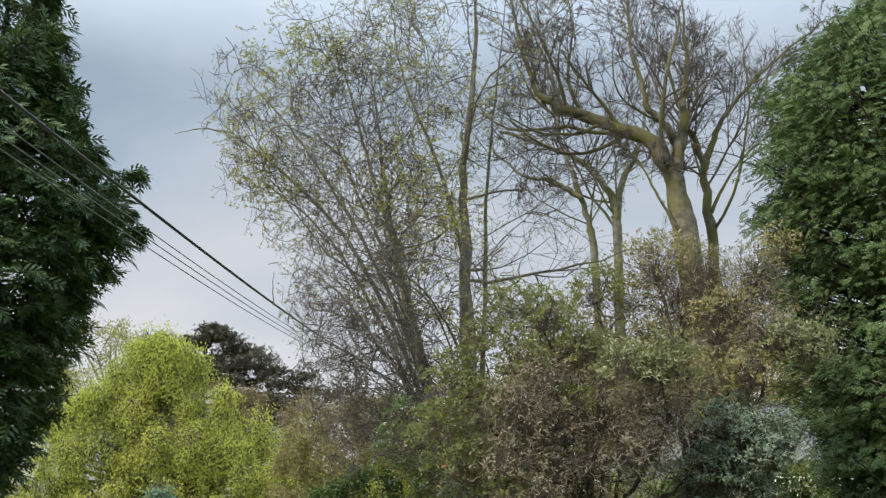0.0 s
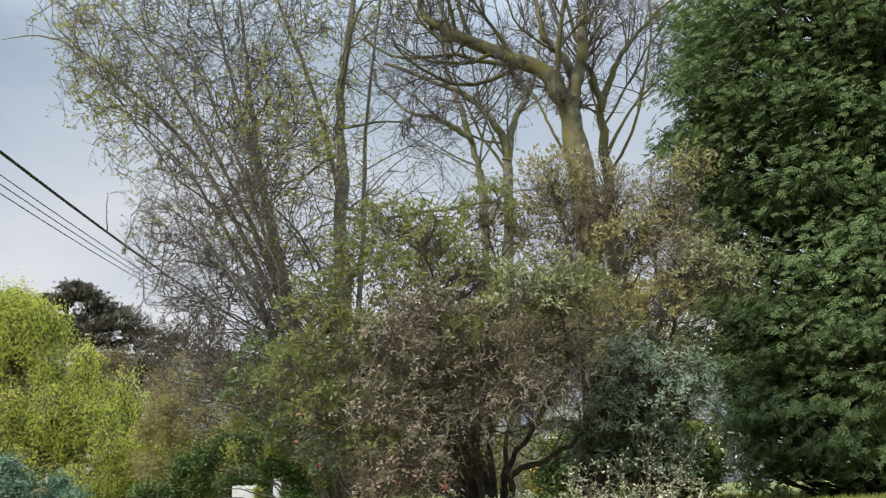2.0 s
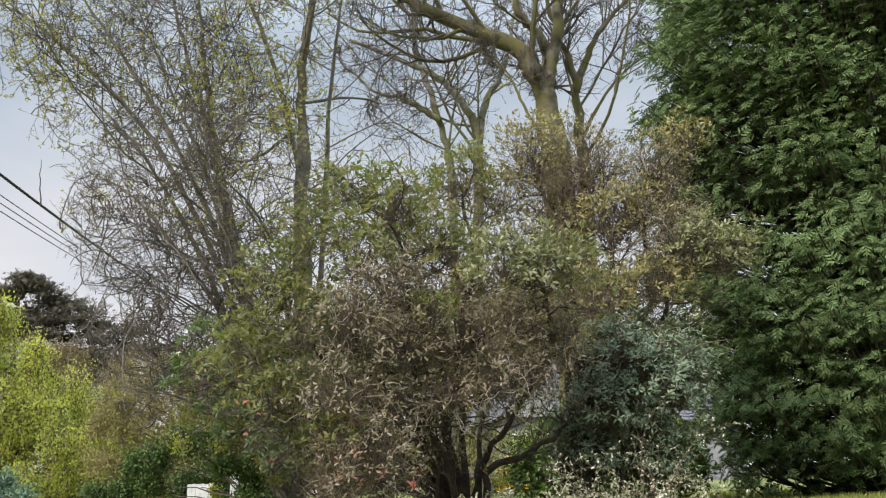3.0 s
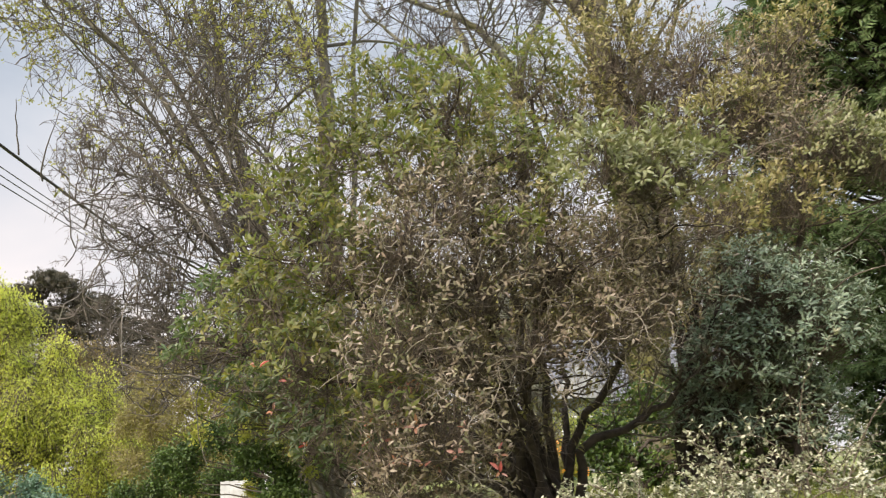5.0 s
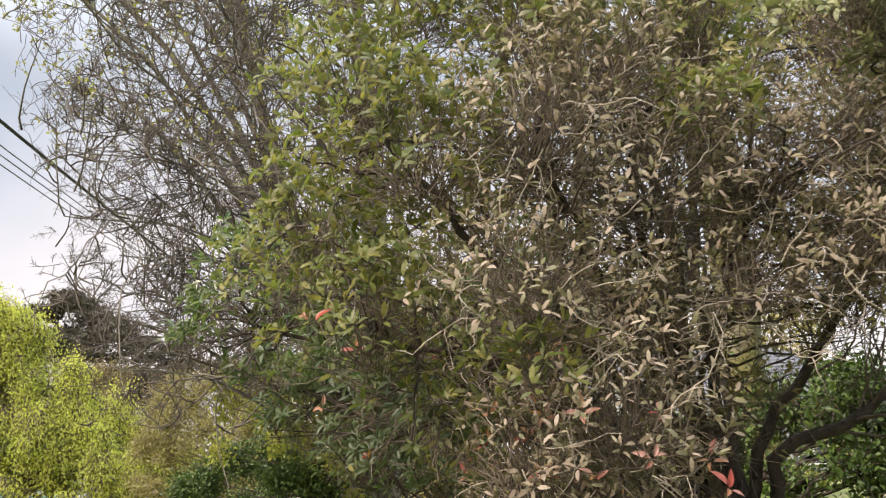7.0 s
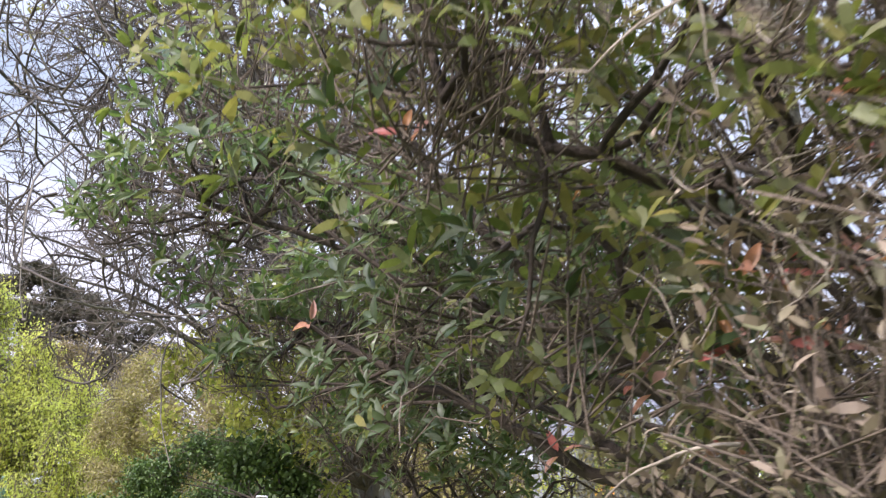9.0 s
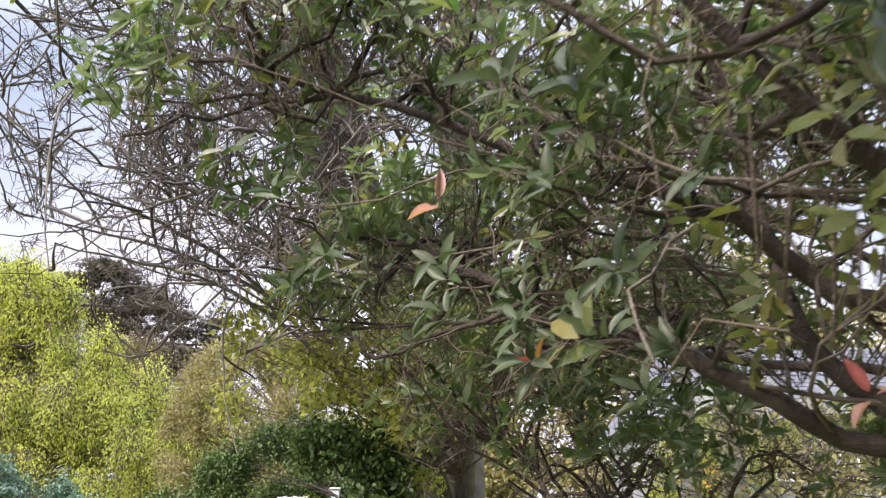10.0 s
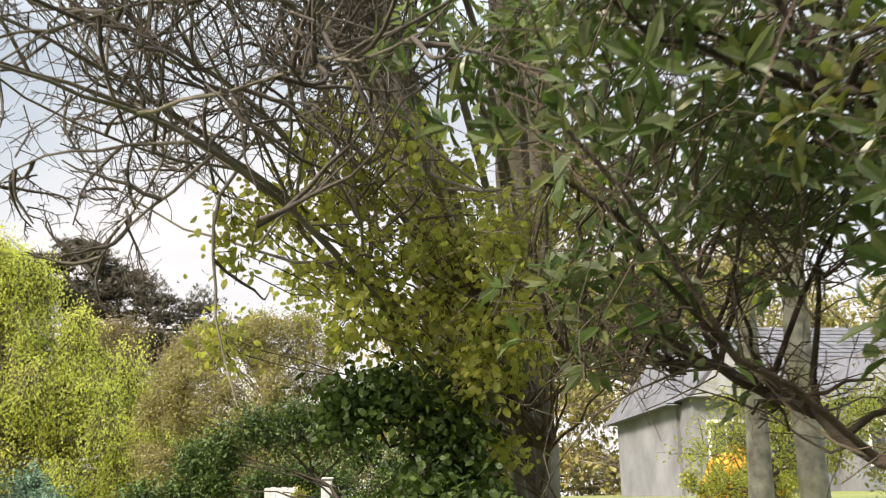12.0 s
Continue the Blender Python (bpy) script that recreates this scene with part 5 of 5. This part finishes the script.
def villa():
    """The house behind the garden: white walls, slate roof, two gabled bays."""
    x0, x1, y0, y1, g = 8.4, 19.0, 40.0, 46.5, 1.7
    h = thing("garden_house", (13, 44, g), "pale grey-rendered house with grey slate roof and gabled bay", "house")
    part("wall", boxed(x0, y0, g - 0.5, x1, y1, g + 2.7), M_RENDER, h)
    b = bmesh.new()
    v = [b.verts.new(p) for p in ((x0 - 0.4, y0 - 0.4, g + 2.6), (x1 + 0.4, y0 - 0.4, g + 2.6), (x1 + 0.4, y1 + 0.4, g + 2.6), (x0 - 0.4, y1 + 0.4, g + 2.6), (x0 + 1.2, (y0 + y1) / 2, g + 5.4), (x1 - 1.2, (y0 + y1) / 2, g + 5.4))]
    for q in ((0, 1, 5, 4), (2, 3, 4, 5), (0, 4, 3), (1, 2, 5), (0, 3, 2, 1)):
        b.faces.new([v[i] for i in q])
    part("roof", b, M_SLATE, h)
    slope = math.atan2(2.8, (y1 - y0) / 2 + 0.4)
    SV, SF = [], []
    rng_s = np.random.default_rng(5)
    for r in range(19):
        u = 0.05 + r * 0.255
        yy, zz = y0 - 0.4 + u * math.cos(slope), g + 2.6 + u * math.sin(slope)
        inset = 1.6 * u / 4.9
        for k in range(int((x1 - x0 + 0.8 - 2 * inset) / 0.3)):
            xx = x0 - 0.4 + inset + 0.3 * k + 0.15 * (r % 2)
            t0, t1 = 0.035 + rng_s.uniform(-0.006, 0.008), 0.012
            o = len(SV)
            for a, q, h_ in [(e_, q, h_) for e_ in (0.006, 0.294) for q, h_ in ((0.0, t0), (0.27, t1), (0.0, t0 - 0.014))]:
                SV.append((xx + a, yy + q * math.cos(slope) - h_ * math.sin(slope), zz + q * math.sin(slope) + h_ * math.cos(slope)))
            SF += [(o, o + 3, o + 4, o + 1), (o, o + 2, o + 5, o + 3)]
    part("slating", mesh_of("roof_slates", np.array(SV), np.array(SF)), M_SLATE, h, "overlapping grey slates", "stuff")
    for cx in (9.6, 14.2):
        b = bmesh.new()
        box(b, cx - 1.1, y0 - 1.2, g - 0.5, cx + 1.1, y0 - 0.003, g + 2.75)
        part("bay", b, M_RENDER, h)
        b = bmesh.new()
        v = [b.verts.new(p) for p in ((cx - 1.35, y0 - 1.5, g + 2.7), (cx + 1.35, y0 - 1.5, g + 2.7), (cx, y0 - 1.5, g + 4.2), (cx - 1.35, y0 + 2.3, g + 2.7), (cx + 1.35, y0 + 2.3, g + 2.7), (cx, y0 + 2.3, g + 4.2))]
        for q in ((0, 1, 2), (3, 5, 4), (0, 2, 5, 3), (1, 4, 5, 2), (0, 3, 4, 1)):
            b.faces.new([v[i] for i in q])
        part("gable_roof", b, M_SLATE, h)
        b = bmesh.new()
        v = [b.verts.new((x, y, z)) for y in (y0 - 1.56, y0 - 1.51) for x, z in ((cx - 1.2, g + 2.72), (cx + 1.2, g + 2.72), (cx, g + 4.02))]
        for q in ((0, 1, 2), (5, 4, 3), (0, 3, 4, 1), (1, 4, 5, 2), (2, 5, 3, 0)):
            b.faces.new([v[i] for i in q])
        part("gable", b, M_BOARD, h, "pale boarded gable")
        w = part("window", boxed(cx - 0.75, y0 - 1.27, g + 0.8, cx + 0.75, y0 - 1.2, g + 2.1), M_PAINT, h)
        for k in (-1, 0, 1):
            part("pane", boxed(cx + k * 0.47 - 0.2, y0 - 1.285, g + 0.88, cx + k * 0.47 + 0.2, y0 - 1.272, g + 2.02), M_GLASS, w)
    for cx in (11.9, 16.6):
        w = part("window", boxed(cx - 0.6, y0 - 0.06, g + 0.8, cx + 0.6, y0 - 0.003, g + 2.1), M_PAINT, h)
        for k in (-1, 1):
            part("pane", boxed(cx + k * 0.29 - 0.24, y0 - 0.075, g + 0.88, cx + k * 0.29 + 0.24, y0 - 0.062, g + 2.02), M_GLASS, w)


villa()

tarp = thing("covered_heap", (7.3, 33, 1.7), "bright orange tarpaulin draped over a garden heap", "tarpaulin")
rng_t = np.random.default_rng(77)
n = 22
u, w = np.meshgrid(np.linspace(-1, 1, n), np.linspace(-1, 1, n))
hgt = 1.15 * np.clip(1 - np.maximum(np.abs(u) ** 3, np.abs(w) ** 3), 0, 1) * (0.85 + 0.12 * np.sin(u * 5 + 1) * np.cos(w * 4)) + rng_t.normal(0, 0.012, u.shape)
TV = np.stack([7.3 + u * 0.7, 33 + w * 0.6, 1.68 + hgt], -1).reshape(-1, 3)
ti = np.arange(n * n).reshape(n, n)
part("sheet", mesh_of("tarp_sheet", TV, np.stack([ti[:-1, :-1], ti[:-1, 1:], ti[1:, 1:], ti[1:, :-1]], -1).reshape(-1, 4), True), M_TARP, tarp)
small_leaf_tree("yellow_shrub", "small yellow-green shrub on the lawn by an orange cover", (6.2, 30, 1.6), M_FLOWER,
                crown_clumps((6.2, 30, 1.85), (1.1, 0.6, 0.26), 16, 0.22, 14), 60, 0.05, 71, 0.03, 0.0, B_DTWIG, "shrub")
small_leaf_tree("garden_shrub", "rounded green garden shrub before the house", (9.5, 27, 1.6), M_HAZEL,
                crown_clumps((9.5, 27, 2.6), (1.4, 1.0, 1.0), 14, 0.5, 15), 45, 0.06, 72, 0.05, 0.0, B_DTWIG, "shrub")

small_leaf_tree("laurel_shrub", "dark evergreen shrub on the lawn behind the stems", (4.0, 16.2, 1.45), M_HOLLY,
                crown_clumps((4.7, 16.2, 2.0), (1.5, 0.6, 0.75), 30, 0.42, 16), 55, 0.07, 73, 0.05, 0.0, B_DARK, "shrub")
small_leaf_tree("lawn_shrub", "loose green shrub on the lawn before the house", (5.2, 26.5, 1.6), M_HAZEL,
                crown_clumps((5.2, 26.5, 2.3), (1.3, 0.8, 0.9), 14, 0.5, 18), 40, 0.06, 74, 0.05, 0.0, B_DTWIG, "shrub")

small_leaf_tree("twiggy_shrub", "bare twiggy shrub with few olive leaves on the lawn", (2.9, 18.0, 1.4), M_OLIVE,
                crown_clumps((2.9, 18.0, 2.0), (0.8, 0.6, 0.6), 30, 0.35, 21), 8, 0.05, 76, 0.04, 0.0, B_DTWIG, "shrub")
small_leaf_tree("twiggy_shrub", "bare twiggy shrub with few yellow-green leaves before the house", (6.6, 25.0, 1.6), M_HAZEL,
                crown_clumps((6.6, 25.0, 2.4), (1.2, 0.8, 0.9), 30, 0.5, 22), 12, 0.06, 77, 0.05, 0.0, B_DTWIG, "shrub")

# grass on the lawn where it shows below the conifer
rng_g = np.random.default_rng(90)
n = 16000
X, Y = rng_g.uniform(2.6, 9.5, n), rng_g.uniform(9.3, 19, n)
C = np.stack([X, Y, ground_z(X, Y) - 0.005], 1)
A = unit(rng_g.normal(0, 0.35, (n, 3)) + np.array([0, 0, 1.0]))
L = rng_g.uniform(0.04, 0.10, n)
grass = part("lawn_grass", mesh_of("grass", *scatter(BLADE, C, A, sphere_pts(n, rng_g), L, L * 0.12)), M_GRASS)
tagged(grass, "short uneven yellow-green lawn grass", "grass", kind="stuff")


# ---- leaves close to the walk, one by one ----
def near_leaf_mesh(name, mat, fold):
    """A leathery leaf with a midrib fold, a drooping tip and a short stalk."""
    st = np.linspace(0, 1, 7)
    half = 0.5 * np.sin(np.pi * st ** 0.85) ** 0.8
    half[-1] = 0.0
    v, fcs = [], []
    for s, hw in zip(st, half):
        zc = -0.18 * s ** 2
        v += [(s, hw * 0.34, zc + fold * hw), (s, 0, zc), (s, -hw * 0.34, zc + fold * hw)]
    for i in range(6):
        o = i * 3
        fcs += [(o, o + 1, o + 4, o + 3), (o + 1, o + 2, o + 5, o + 4)]
    me = mesh_of(name, np.array(v), np.array(fcs), True)
    me.materials.append(mat)
    return me


LEAVES = [near_leaf_mesh("near_leaf", M_NEAR, f) for f in (0.12, 0.2, 0.3)]
REDS = [near_leaf_mesh("young_leaf", M_RED, f) for f in (0.2, 0.35)]
rng_n = np.random.default_rng(123)


def near_sprig(x, y, z, dx, dy, dz, m, meshes, name, size):
    """One shoot tip with its leaves, as parts of the shrub."""
    base = Vector(evergreen["base"])
    C, D, N, L = whorls(np.array([[x, y, z]]), np.array([[dx, dy, dz]], float), m, 62, rng_n, size)
    for c, a, nn, ln in zip(C, D, N, L):
        side = unit(np.cross(nn, a))
        up = np.cross(a, side)
        ob = new(name, meshes[rng_n.integers(len(meshes))])
        ob.parent = evergreen
        ob.matrix_local = Matrix.Translation(Vector(c) - base) @ Matrix((a, side, up)).transposed().to_4x4() @ Matrix.Scale(float(ln), 4)


def sprig_place(ylo, yhi, zlo, zhi, deep):
    """A shoot tip on the side of the shrub that faces the walk."""
    while True:
        p = np.array([[rng_n.uniform(-0.4, 1.1), rng_n.uniform(ylo, yhi), rng_n.uniform(zlo, zhi)]])
        q = p - [[0.12, 0.0, 0.0]]
        if off_the_lane(q)[0] and not off_the_lane(p - [[deep, 0.0, 0.0]])[0]:
            return p[0]


for i in range(42):
    x, y, z = sprig_place(11.3, 13.8, 1.85, 2.4, 0.6)
    near_sprig(x, y, z, -0.6, -0.4, 0.5, 7, LEAVES, "leaf", 0.074)
for i in range(10):
    x, y, z = sprig_place(11.0, 13.8, 1.75, 2.35, 0.8)
    near_sprig(x, y, z, -0.5, -0.4, 0.6, 3, REDS, "young_leaf", 0.068)
for i in range(6):
    x, y, z = rng_n.uniform(0.52, 0.95), rng_n.uniform(11.1, 11.4), rng_n.uniform(1.66, 2.25)
    near_sprig(x, y, z, -0.3, -0.7, 0.5, 4, REDS, "young_leaf", 0.058)
for i in range(6):
    x, y, z = rng_n.uniform(0.75, 1.5), rng_n.uniform(10.75, 11.05), rng_n.uniform(1.62, 2.0)
    near_sprig(x, y, z, -0.2, -0.7, 0.6, 4, REDS, "young_leaf", 0.060)
for i in range(6):
    x, y, z = rng_n.uniform(0.80, 1.15), rng_n.uniform(11.45, 11.9), rng_n.uniform(1.68, 2.1)
    near_sprig(x, y, z, -0.4, -0.6, 0.6, 5, REDS, "young_leaf", 0.062)
